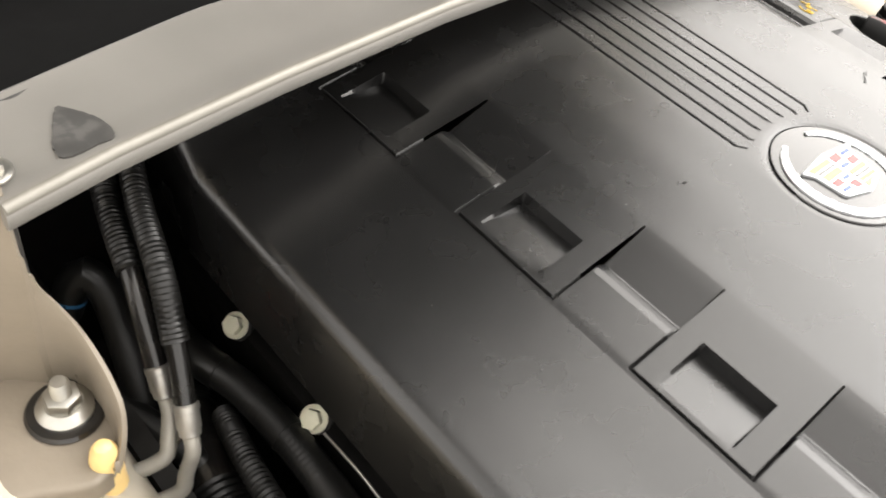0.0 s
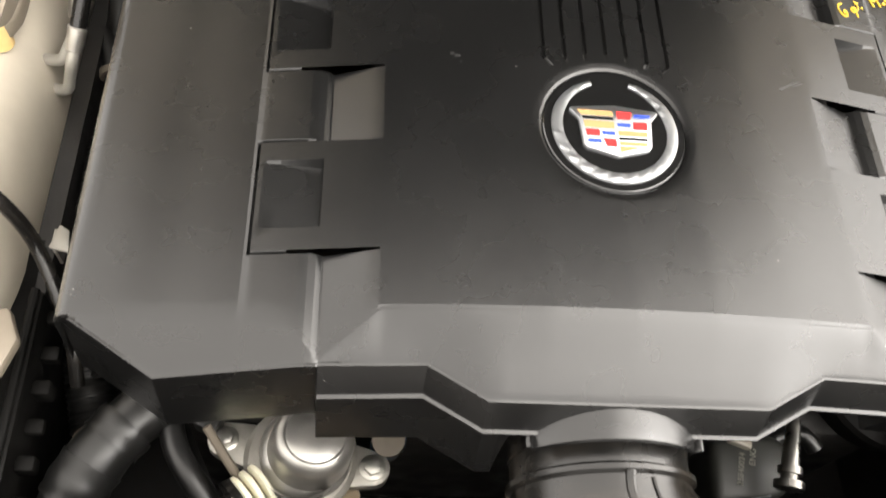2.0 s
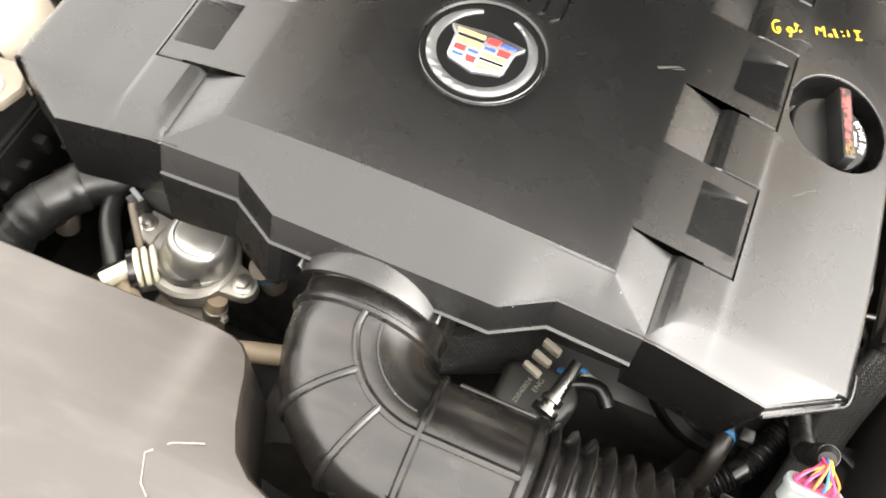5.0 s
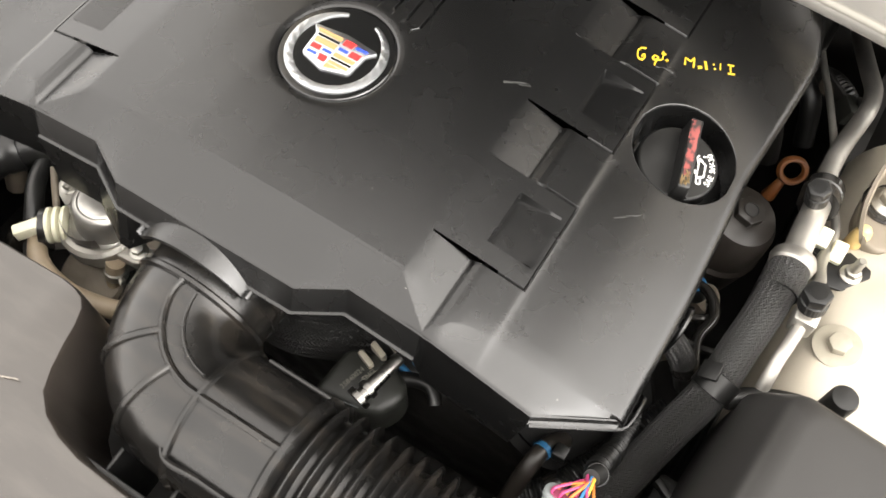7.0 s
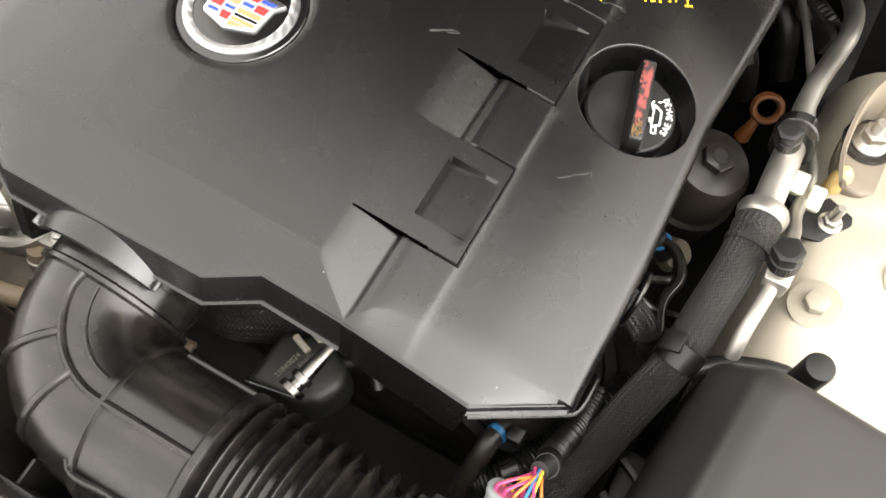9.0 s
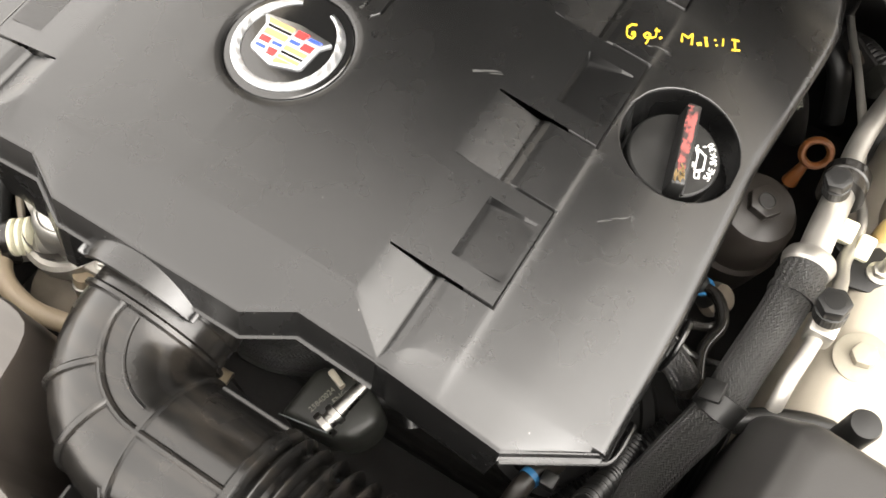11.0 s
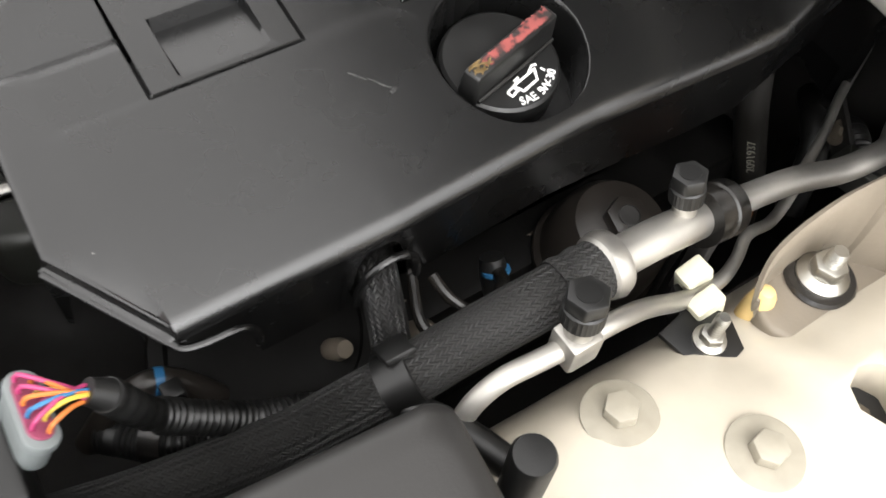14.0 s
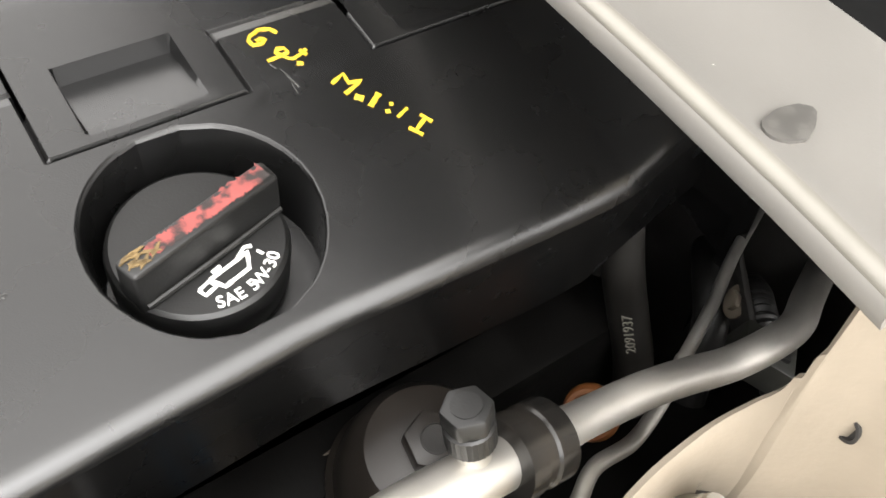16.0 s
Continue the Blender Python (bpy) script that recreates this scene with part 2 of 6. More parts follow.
def spline(pts, step=0.005):
    """Catmull-Rom through the points, in even steps."""
    p = [Vector(q) for q in pts]
    p = [2 * p[0] - p[1]] + p + [2 * p[-1] - p[-2]]
    out = []
    for a, b, c, d in zip(p, p[1:], p[2:], p[3:]):
        n = max(2, int((c - b).length / step))
        for i in range(n):
            t = i / n
            out.append(0.5 * (2 * b + (c - a) * t + (2 * a - 5 * b + 4 * c - d) * t * t + (3 * b - a - 3 * c + d) * t ** 3))
    return out + [p[-2]]


def tube(pts, r, segs=14, step=0.005, smooth=True, caps=True, flat=1.0):
    """A tube along a path; r is a radius or a function of the metres along it."""
    path = spline(pts, step) if smooth else [Vector(q) for q in pts]
    bm = bmesh.new()
    uv = bm.loops.layers.uv.new("UVMap")
    tang = [(path[min(i + 1, len(path) - 1)] - path[max(i - 1, 0)]).normalized() for i in range(len(path))]
    side = tang[0].orthogonal().normalized()
    rings, s, far = [], 0.0, []
    for i, (p, t) in enumerate(zip(path, tang)):
        if i:
            s += (p - path[i - 1]).length
        side = (side - t * side.dot(t)).normalized()
        up = t.cross(side)
        rad = r(s) if callable(r) else r
        rings.append([bm.verts.new(p + rad * (math.cos(a) * side + flat * math.sin(a) * up)) for a in (2 * math.pi * k / segs for k in range(segs))])
        far.append(s)
    for i in range(len(rings) - 1):
        for k in range(segs):
            j = (k + 1) % segs
            f = bm.faces.new((rings[i][k], rings[i][j], rings[i + 1][j], rings[i + 1][k]))
            for loop, w in zip(f.loops, ((k, i), (k + 1, i), (k + 1, i + 1), (k, i + 1))):
                loop[uv].uv = (w[0] / segs, far[w[1]])
    if caps:
        bm.faces.new(rings[0][::-1])
        bm.faces.new(rings[-1])
    bmesh.ops.recalc_face_normals(bm, faces=bm.faces)
    return bm


def lathe(profile, segs=32, caps=True):
    """Turns (radius, height) pairs round the z axis."""
    bm = bmesh.new()
    rings = [[bm.verts.new((r * math.cos(2 * math.pi * k / segs), r * math.sin(2 * math.pi * k / segs), z)) for k in range(segs)] for r, z in profile]
    for a, b in zip(rings, rings[1:]):
        for k in range(segs):
            j = (k + 1) % segs
            bm.faces.new((a[k], a[j], b[j], b[k]))
    if caps:
        bm.faces.new(rings[0][::-1])
        bm.faces.new(rings[-1])
    bmesh.ops.recalc_face_normals(bm, faces=bm.faces)
    return bm


def prism(outline, z0, z1, bevel=0.0, segs=2):
    """A flat outline made solid between two heights, with rounded edges."""
    bm = bmesh.new()
    f = bm.faces.new([bm.verts.new((x, y, z0)) for x, y in outline])
    up = bmesh.ops.extrude_face_region(bm, geom=[f])
    bmesh.ops.translate(bm, vec=(0, 0, z1 - z0), verts=[v for v in up["geom"] if isinstance(v, bmesh.types.BMVert)])
    bmesh.ops.recalc_face_normals(bm, faces=bm.faces)
    if bevel:
        bmesh.ops.bevel(bm, geom=bm.edges[:], offset=bevel, segments=segs, profile=0.5, affect="EDGES", clamp_overlap=True)
    return bm


def block(x0, x1, y0, y1, z0, z1, bevel=0.002, segs=2):
    return prism(((x0, y0), (x1, y0), (x1, y1), (x0, y1)), z0, z1, bevel, segs)


def ngon(n, r, turn=0.0):
    return [(r * math.cos(turn + 2 * math.pi * k / n), r * math.sin(turn + 2 * math.pi * k / n)) for k in range(n)]


def lerp(x, table):
    """Straight-line interpolation in a table of (x, value)."""
    if x <= table[0][0]:
        return table[0][1]
    for (a, u), (b, v) in zip(table, table[1:]):
        if x <= b:
            return u + (v - u) * (x - a) / (b - a) if b > a else v
    return table[-1][1]


def aim(place, axis, spin=0.0):
    """A pose whose z axis points along axis."""
    return Matrix.Translation(place) @ Vector(axis).to_track_quat("Z", "Y").to_matrix().to_4x4() @ Matrix.Rotation(spin, 4, "Z")


def ring_patch(bm, boundary, cx, cy, rings, zfun, floor=True):
    """Fills a square hole of a grid with rings that run from its edge to a circle. rings: (radius, drop); zfun gives the surface."""
    angles = [math.atan2(v.co.y - cy, v.co.x - cx) for v in boundary]
    loops = [boundary]
    rad, drop = rings[0]
    loops.append([bm.verts.new((0.5 * (v.co.x + cx + rad * math.cos(a)), 0.5 * (v.co.y + cy + rad * math.sin(a)), 0)) for v, a in zip(boundary, angles)])
    for v in loops[-1]:
        v.co.z = zfun(v.co.x, v.co.y)
    for rad, drop in rings:
        loops.append([bm.verts.new((cx + rad * math.cos(a), cy + rad * math.sin(a), zfun(cx + rad * math.cos(a), cy + rad * math.sin(a)) - drop)) for a in angles])
    for a, b in zip(loops, loops[1:]):
        for k in range(len(a)):
            j = (k + 1) % len(a)
            bm.faces.new((a[k], a[j], b[j], b[k]))
    if floor:
        bm.faces.new(loops[-1])


def hole_edge(verts, i0, i1, j0, j1):
    """The grid's vertices round a rectangle of cells, in order."""
    return [verts[i][j0] for i in range(i0, i1)] + [verts[i1][j] for j in range(j0, j1)] + [verts[i][j1] for i in range(i1, i0, -1)] + [verts[i0][j] for j in range(j1, j0, -1)]


def writing(name, body, size, m, mat, parent, label="", lift=0.0004):
    """Flat lettering in the built-in font, as a mesh."""
    cu = bpy.data.curves.new(name, "FONT")
    cu.body, cu.size, cu.align_x, cu.align_y, cu.extrude = body, size, "CENTER", "CENTER", lift
    tmp = bpy.data.objects.new(name, cu)
    me = bpy.data.meshes.new_from_object(tmp)
    bm = bmesh.new()
    bm.from_mesh(me)
    move(bm, m)
    bpy.data.objects.remove(tmp)
    bpy.data.curves.remove(cu)
    bpy.data.meshes.remove(me)
    return part(name, bm, mat, parent, label)


def stroke(points, width, zfun, lift=0.0005):
    """A painted stroke that follows a surface: a thin ribbon with thickness."""
    bm = bmesh.new()
    pts = [Vector((x, y, 0)) for x, y in points]
    dense = []
    for a, b in zip(pts, pts[1:]):
        n = max(2, int((b - a).length / 0.002))
        dense += [a.lerp(b, i / n) for i in range(n)]
    dense.append(pts[-1])
    rows = []
    for i, p in enumerate(dense):
        t = (dense[min(i + 1, len(dense) - 1)] - dense[max(i - 1, 0)]).normalized()
        s = Vector((-t.y, t.x, 0)) * width * 0.5 * (0.8 + 0.4 * noise.noise(p * 300))
        rows.append([bm.verts.new((q.x, q.y, zfun(q.x, q.y) + h)) for q, h in ((p - s, -0.0002), (p - s * 0.8, lift), (p + s * 0.8, lift), (p + s, -0.0002))])
    for a, b in zip(rows, rows[1:]):
        for k in range(3):
            bm.faces.new((a[k], a[k + 1], b[k + 1], b[k]))
    bmesh.ops.recalc_face_normals(bm, faces=bm.faces)
    return bm


def hex_bolt(name, place, axis, size, mat, parent=None, washer=1.7, height=0.6, label="", dome=0.0, spin=0.3):
    """A flanged hexagon head; size is across its corners' radius."""
    bm = merge(lathe([(size * washer, 0), (size * washer, size * 0.16), (size * washer * 0.9, size * 0.24), (size * 1.02, size * 0.3)], 28),
               prism(ngon(6, size, spin), size * 0.25, size * (0.25 + height), size * 0.1))
    if dome:
        bm = merge(bm, lathe([(size * 0.55, size * (0.25 + height) - 0.0005), (size * 0.5, size * (0.3 + height) + dome), (size * 0.4, size * (0.36 + height) + dome)], 16))
    return part(name, move(bm, aim(place, axis)), mat, parent, label)


# ---- the setting ----
bm = block(-6, 6, -6, 6, -0.05, 0.0, 0)
tagged(part("ground", bm, CONCRETE), "plain grey concrete floor under the car", "floor", kind="structure")
bm = merge(block(-0.56, 0.56, -0.46, 0.56, 0.40, 0.43, 0), block(-0.56, 0.56, 0.50, 0.56, 0.42, 0.90, 0))
tagged(part("engine_bay_floor", bm, DARK), "grimy black floor and bulkhead of the engine bay", "engine bay", kind="structure")
for sx, nm in ((-1, "inner_wall_left"), (1, "inner_wall_right")):
    bm = block(min(sx * 0.40, sx * 0.415), max(sx * 0.40, sx * 0.415), -0.44, 0.5, 0.42, 0.70, 0)
    tagged(part(nm, bm, DARK), "grimy dark inner side wall of the engine bay", "inner wall", kind="structure")
bm = block(-0.56, 0.56, 0.33, 0.56, 0.86, 0.875, 0.004)
tagged(part("cowl_panel", bm, INSUL), "black plastic cowl panel behind the engine", "cowl", kind="structure")
# The hood is an added occluder; rim and pad outline shape cover reflections.
HOOD = Matrix.Translation((0, 0.60, 0.98)) @ Matrix.Rotation(radians(100), 4, "X")
RIM = [(0.74, 0.0), (0.74, 0.80), (0.71, 0.97), (0.60, 1.05)]
PAD = [(0.52, 0.02), (0.43, 0.16), (0.43, 0.42), (0.58, 0.60), (0.66, 0.78), (0.64, 0.94), (0.52, 1.00)]
tagged(part("hood", move(prism(RIM + [(-x, y) for x, y in RIM[::-1]], -0.02, 0.02, 0.01), HOOD), CREAM), "open hood added as an occluder, cream rim brightening reflections", "hood", kind="structure")
tagged(part("hood_reflection_pad", move(prism(PAD + [(-x, y) for x, y in PAD[::-1]], 0.020, 0.032, 0.006), HOOD), INSUL), "dark pad under the open hood, outlined to shape reflections", "insulation pad", kind="structure")



# Plain blocks added round the bay to keep bright ground out of reflections.
for sx, nm in ((-1, "fender_occluder_left"), (1, "fender_occluder_right")):
    bm = block(min(sx * 0.66, sx * 0.86), max(sx * 0.66, sx * 0.86), -0.62, 0.62, 0.25, 0.85, 0.03, 3)
    tagged(part(nm, bm, GOLD), "plain gold block added as an occluder in place of the outer fender", "fender", kind="structure")
tagged(part("front_occluder", block(-0.80, 0.80, -0.80, -0.56, 0.25, 0.80, 0.03, 3), GOLD), "plain gold block added as an occluder at the front end of the car", "front end", kind="structure")


# ---- engine cover ----
PADS = [(-0.083 + 0.138 * k, -0.004 + 0.138 * k) for k in range(4)]
BASE = [(0.0, 0.9075), (0.05, 0.9066), (0.10, 0.9040), (0.15, 0.8995), (0.1815, 0.8866), (0.1835, 0.8858), (0.187, 0.8884), (0.192, 0.8900), (0.197, 0.8902), (0.2276, 0.8848), (0.2305, 0.8838), (0.271, 0.8757), (0.30, 0.8680), (0.325, 0.8602)]
LEFT = BASE[:-3] + [(0.271, 0.8785), (0.30, 0.8765), (0.325, 0.8740)]
FLUSH = [(0.0, 0.9075), (0.05, 0.9066), (0.10, 0.9040), (0.15, 0.8995), (0.2264, 0.8855)]
GAP = [(0.1895, 0.8895), (0.193, 0.8903), (0.198, 0.8905), (0.2264, 0.8854), (0.2305, 0.8838)]
RIBS = [-0.0435 + 0.0145 * k for k in range(7)]
EMB = (0.0, 0.010)
WELL = (0.2737, 0.0928)


def cover_z(x, y):
    """Height of the cover's upper side: the falling flanks with their sunk channels, the flush pads and their pockets, the ribs."""
    a = abs(x)
    z = lerp(a, BASE if x > 0 else LEFT)
    for y0, y1 in PADS:
        if not y0 <= y <= y1 and 0.1895 < a < 0.2305:
            z = max(z, lerp(a, GAP))
    for y0, y1 in PADS:
        if y0 - 0.0004 <= y <= y1 + 0.0004 and 0.2268 < a < 0.2280:
            z -= 0.0021
        if y0 <= y <= y1 and 0.15 <= a <= 0.227:
            z = lerp(a, FLUSH)
            if y0 + 0.0165 <= y <= y0 + 0.0640 and 0.1868 <= a <= 0.2235:
                z -= 0.0085 * (0.2235 - a) / 0.0367
        if 0.196 < a < 0.2280 and (abs(y - y0 + 0.0007) < 0.0003 or abs(y - y1 - 0.0007) < 0.0003):
            z -= 0.0018
    if a < 0.048 and y > EMB[1] + 0.02:
        near = min(abs(x - r) for r in RIBS)
        fade = max(0.0, min(1.0, (math.hypot(x - EMB[0], y - EMB[1]) - 0.058) / 0.012))
        z -= 0.0026 * fade * max(0.0, min(1.0, (0.0015 - near) / 0.0010))
    if y > 0.24:
        z -= 0.45 * (y - 0.24) ** 2 * (1 + 3 * max(0.0, a - 0.2))
    return z


def well_z(x, y):
    """The flank's height beside the filler well, where the cover's side is drawn in."""
    t = 0.006 * max(0.0, 1 - abs(y - 0.11) / 0.12) / 0.055
    a = (x - t * 0.27) / (1 - t)
    return lerp(a if a > 0.27 else x, BASE)


def smooth_z(x, y):
    return lerp(abs(x), BASE)


CHAMFER = (0.0, 0.04, 0.10, 0.35, 0.65, 0.90, 0.96, 1.0)


def build_cover():
    half = {0.0, 0.2305, 0.056, 0.065, 0.075, 0.085, 0.095, 0.105, 0.121, 0.135, 0.143, 0.149, 0.1505, 0.16, 0.17, 0.1815, 0.1829, 0.1841, 0.1862, 0.1874, 0.1895, 0.192, 0.197, 0.205, 0.213, 0.2218, 0.2235, 0.2264, 0.2271, 0.2278, 0.2285, 0.235, 0.245, 0.255, 0.265, 0.275, 0.285, 0.295, 0.305, 0.3164, 0.321, 0.325}
    for r in RIBS[3:]:
        for d in (-0.0016, -0.0005, 0.0005, 0.0016):
            if r + d > 0.0005:
                half.add(round(r + d, 5))
    half |= {0.0072, 0.0217, 0.0362, 0.0481, 0.0493}
    half = sorted(half)
    xs = [-x for x in half[:0:-1]] + half
    ys = {-0.092, -0.046, -0.098, -0.035, -0.02, -0.01, 0.066, 0.28, 0.30, 0.33, 0.36}
    for y0, y1 in PADS:
        for y in (y0, y1):
            ys |= {round(y - 0.0007, 5), round(y + 0.0007, 5), round(y0 - 0.0019, 5), round(y1 + 0.0019, 5)}
        for y in (y0 + 0.0165, y0 + 0.0640):
            ys |= {round(y - 0.0007, 5), round(y + 0.0007, 5)}
        ys |= {round(y0 + d, 5) for d in (0.009, 0.03, 0.048, 0.07, 0.09, 0.105, 0.12, 0.13)}
    ys |= {-0.0945, -0.093, -0.0915, -0.090, -0.0325, -0.0275, -0.015, -0.007, -0.002, 0.002, -0.088, -0.0865, -0.0385, -0.0372, -0.034, -0.025, -0.004, 0.004, 0.0075, 0.009, -0.046, 0.066, 0.0465, 0.1395, -0.03, 0.0, 0.02, 0.035, 0.05}
    ys = sorted(y for y in ys if -0.1 <= y <= 0.361)
    keep = [ys[0]]
    for y in ys[1:]:
        if y - keep[-1] > 0.0009:
            keep.append(y)
    ys = keep
    # the front edge
    ridge = [(0, -0.121), (0.149, -0.121), (0.1829, -0.1490), (0.1841, -0.1490), (0.192, -0.1395), (0.199, -0.1310), (0.213, -0.1270), (0.2276, -0.1250), (0.275, -0.1240), (0.325, -0.1225)]
    edge = [(0, -0.167), (0.085, -0.167), (0.121, -0.148), (0.1829, -0.1505), (0.1841, -0.1515), (0.275, -0.156), (0.325, -0.1235)]
    edge_z = [(0, 0.8805), (0.085, 0.8810), (0.121, 0.8855), (0.1829, 0.8852), (0.1841, 0.8855), (0.192, 0.8856), (0.2276, 0.8790), (0.271, 0.8700), (0.30, 0.8640), (0.325, 0.8572)]
    edge_left = edge_z[:6] + [(0.2276, 0.8788), (0.275, 0.8688), (0.325, 0.8715)]
    bm = bmesh.new()
    grid = []
    for x in xs:
        a = abs(x)
        col = []
        yr, ye, ze = lerp(a, ridge), lerp(a, edge), lerp(a, edge_z if x > 0 else edge_left)
        zr = cover_z(x, -0.1)
        centre = a < 0.1835
        right_lip = x > 0.268
        low = []
        if centre:
            low = [(-0.0015, -0.0015), (-0.0105, -0.0245), (-0.0128, -0.0252), (-0.0126, -0.0272), (0.006, -0.030), (0.010, -0.068)]
            flare = max(0.0, min(1.0, (-0.055 - x) / 0.02))
            near = max(0.0, min(1.0, (x + 0.162) / 0.03))
            deep = [(-0.0015, -0.0015), (-0.0105, -0.0245), (-0.0128, -0.0252), (-0.0126, -0.0272), (-0.0130, -0.0290), (-0.0188 - 0.0065 * near, -0.083 + 0.020 * near)]
            low = [(p[0] + (q[0] - p[0]) * flare, p[1] + (q[1] - p[1]) * flare) for p, q in zip(low, deep)]
        elif right_lip:
            low = [(-0.001, -0.0015), (-0.002, -0.007), (-0.0045, -0.0085), (-0.0045, -0.0115), (0.002, -0.0125), (0.004, -0.020)]
        else:
            low = [(-0.001, -0.0015), (-0.003, -0.02), (-0.005, -0.045), (-0.006, -0.065), (-0.006, -0.072), (-0.004, -0.075)]
        for dy, dz in low[::-1]:
            col.append((x, ye + dy, ze + dz))
        for t in CHAMFER:
            round_off = min(0.0009, 0.05 * abs(zr - ze)) if t > 0.5 else 0.0009
            soft = round_off if t in (0.0, 1.0) else round_off / 3 if t in (0.04, 0.96) else 0.0
            col.append((x, ye + (yr - ye) * t, ze + (zr - ze) * t - soft))
        for t in (0.08, 0.45):
            y = yr + (ys[0] - yr) * t
            col.append((x, y, zr))
        for y in ys:
            taper = (max(0.0, y - 0.255) * 0.23 + (0.006 if x > 0 else 0.0) * max(0.0, 1 - abs(y - 0.11) / 0.12)) * max(0.0, (a - 0.27) / 0.055)
            col.append((math.copysign(a - taper, x), y, cover_z(x, y)))
        y = ys[-1]
        col.append((x, y + 0.01, cover_z(x, y) - 0.01))
        col.append((x, y + 0.012, cover_z(x, y) - 0.12))
        grid.append(col)
    # the rounded flanks
    def flank_line(start, r, lean, deep):
        bend = [radians(start + (86 - start) * k / 9) for k in range(1, 10)]
        line = [(r * (math.sin(q) - math.sin(radians(start))), -r * (math.cos(radians(start)) - math.cos(q))) for q in bend]
        dx, dz = line[-1]
        return line + [(dx + 0.0006 * lean, dz - 0.008), (dx + 0.0014 * lean, dz - 0.021), (dx + 0.0022 * lean, dz - 0.040), (dx + 0.003 * lean, dz - deep)]

    flanks = {-1: flank_line(6, 0.0115, 1, 0.048), 1: flank_line(17, 0.0105, -4.0, 0.068)}
    off = len(flanks[1])
    for sx, cols in ((-1, grid[0]), (1, grid[-1])):
        extra = []
        for n_f, (dx, dz) in enumerate(flanks[sx]):
            col = []
            for k, (x, y, z) in enumerate(cols):
                d = dz if n_f < 9 or sx > 0 else dz - 0.012 * (n_f - 8) / 4
                if k < 6:
                    d = dz * 0.25 * (k / 6)
                    col.append((x + sx * dx * 0.6, y + 0.3 * dx, z + d))
                    continue
                bulge = 0.0
                if sx > 0:
                    if y < -0.086:
                        turn = max(0.0, min(1.0, (y + 0.0945) / 0.0085))
                        d = max(dz, -0.013 - 0.040 * turn * turn * (3 - 2 * turn))
                        bulge = 0.004 * (1 - turn) if n_f >= 11 else 0.0
                    elif -0.038 < y < 0.003:
                        d = max(dz, -0.022 - 0.034 * abs((y + 0.0178) / 0.0178) ** 3.5)
                        bulge = 0.003 if n_f >= 11 else 0.0
                col.append((x + sx * (dx + bulge), y, z + d))
            extra.append(col)
        if sx < 0:
            grid = extra[::-1] + grid
        else:
            grid = grid + extra
    verts = [[bm.verts.new(c) for c in col] for col in grid]
    lead = 6 + len(CHAMFER) + 2

    def ix(v):
        return off + min(range(len(xs)), key=lambda i: abs(xs[i] - v))

    def iy(v):
        return lead + min(range(len(ys)), key=lambda i: abs(ys[i] - v))

    slots = [max(j for j in range(len(ys)) if ys[j] < y0) + lead for y0, _ in PADS]
    holes = [(ix(-0.056), ix(0.056), iy(-0.046), iy(0.066)), (ix(0.2285), ix(0.321), iy(0.0465), iy(0.1395))]
    for i in range(len(verts) - 1):
        for j in range(len(verts[i]) - 1):
            if any(a <= i < b and c <= j < d for a, b, c, d in holes):
                continue
            if any(j == jp for jp in slots) and 0.150 < abs(verts[i][j].co.x) < 0.206 and 0.150 < abs(verts[i + 1][j].co.x) < 0.206:
                continue
            bm.faces.new((verts[i][j], verts[i + 1][j], verts[i + 1][j + 1], verts[i][j + 1]))
    ring_patch(bm, hole_edge(verts, *holes[0]), *EMB, [(0.0550, 0), (0.0535, 0.00015), (0.0505, 0.0007), (0.0485, 0.0016), (0.0480, 0.0030), (0.0479, 0.006)], smooth_z)
    ring_patch(bm, hole_edge(verts, *holes[1]), *WELL, [(0.0441, 0), (0.0434, 0.0003), (0.0428, 0.0014), (0.0425, 0.004), (0.0417, 0.03), (0.0410, 0.036), (0.018, 0.036)], well_z)
    bmesh.ops.remove_doubles(bm, verts=bm.verts, dist=0.00005)
    bmesh.ops.recalc_face_normals(bm, faces=bm.faces)
    return bm


engine_cover = tagged(empty("engine_cover", (0, 0.05, 0.78)), "large black moulded plastic engine cover with round badge", "engine cover")
part("shell", build_cover(), COVER, engine_cover, angle=13)
part("lip_bead", tube([(0.276, -0.1598, 0.8592), (0.300, -0.1442, 0.8530), (0.3190, -0.1318, 0.8483), (0.3275, -0.1262, 0.8462), (0.3335, -0.1215, 0.8455), (0.3358, -0.1130, 0.8457), (0.3362, -0.100, 0.8450), (0.3360, -0.0945, 0.8425), (0.3350, -0.0905, 0.8360), (0.3335, -0.0885, 0.8260), (0.3320, -0.0878, 0.815)], 0.0021, 10, 0.002), COVER, engine_cover, "rounded lip")
part("notch_bead", tube([(0.3325, -0.0362, 0.806), (0.3340, -0.0352, 0.818), (0.3355, -0.0325, 0.8285), (0.3362, -0.0270, 0.8355), (0.3364, -0.0178, 0.8385), (0.3362, -0.0085, 0.8355), (0.3355, -0.0030, 0.8285), (0.3340, -0.0003, 0.818), (0.3325, 0.0007, 0.806)], 0.0022, 10, 0.002), COVER, engine_cover, "rounded rim of the notch")
# the hood over the air duct's mouth
bm = bmesh.new()
rows = []
for k in range(33):
    a = radians(37 + 106 * k / 32)
    c, s = math.cos(a), math.sin(a)
    rows.append([bm.verts.new((-0.004 + r * c, y, 0.812 + r * s)) for r, y in ((0.0600, -0.150), (0.0600, -0.1855), (0.0612, -0.1875), (0.0635, -0.1865), (0.0650, -0.180), (0.0655, -0.150))])
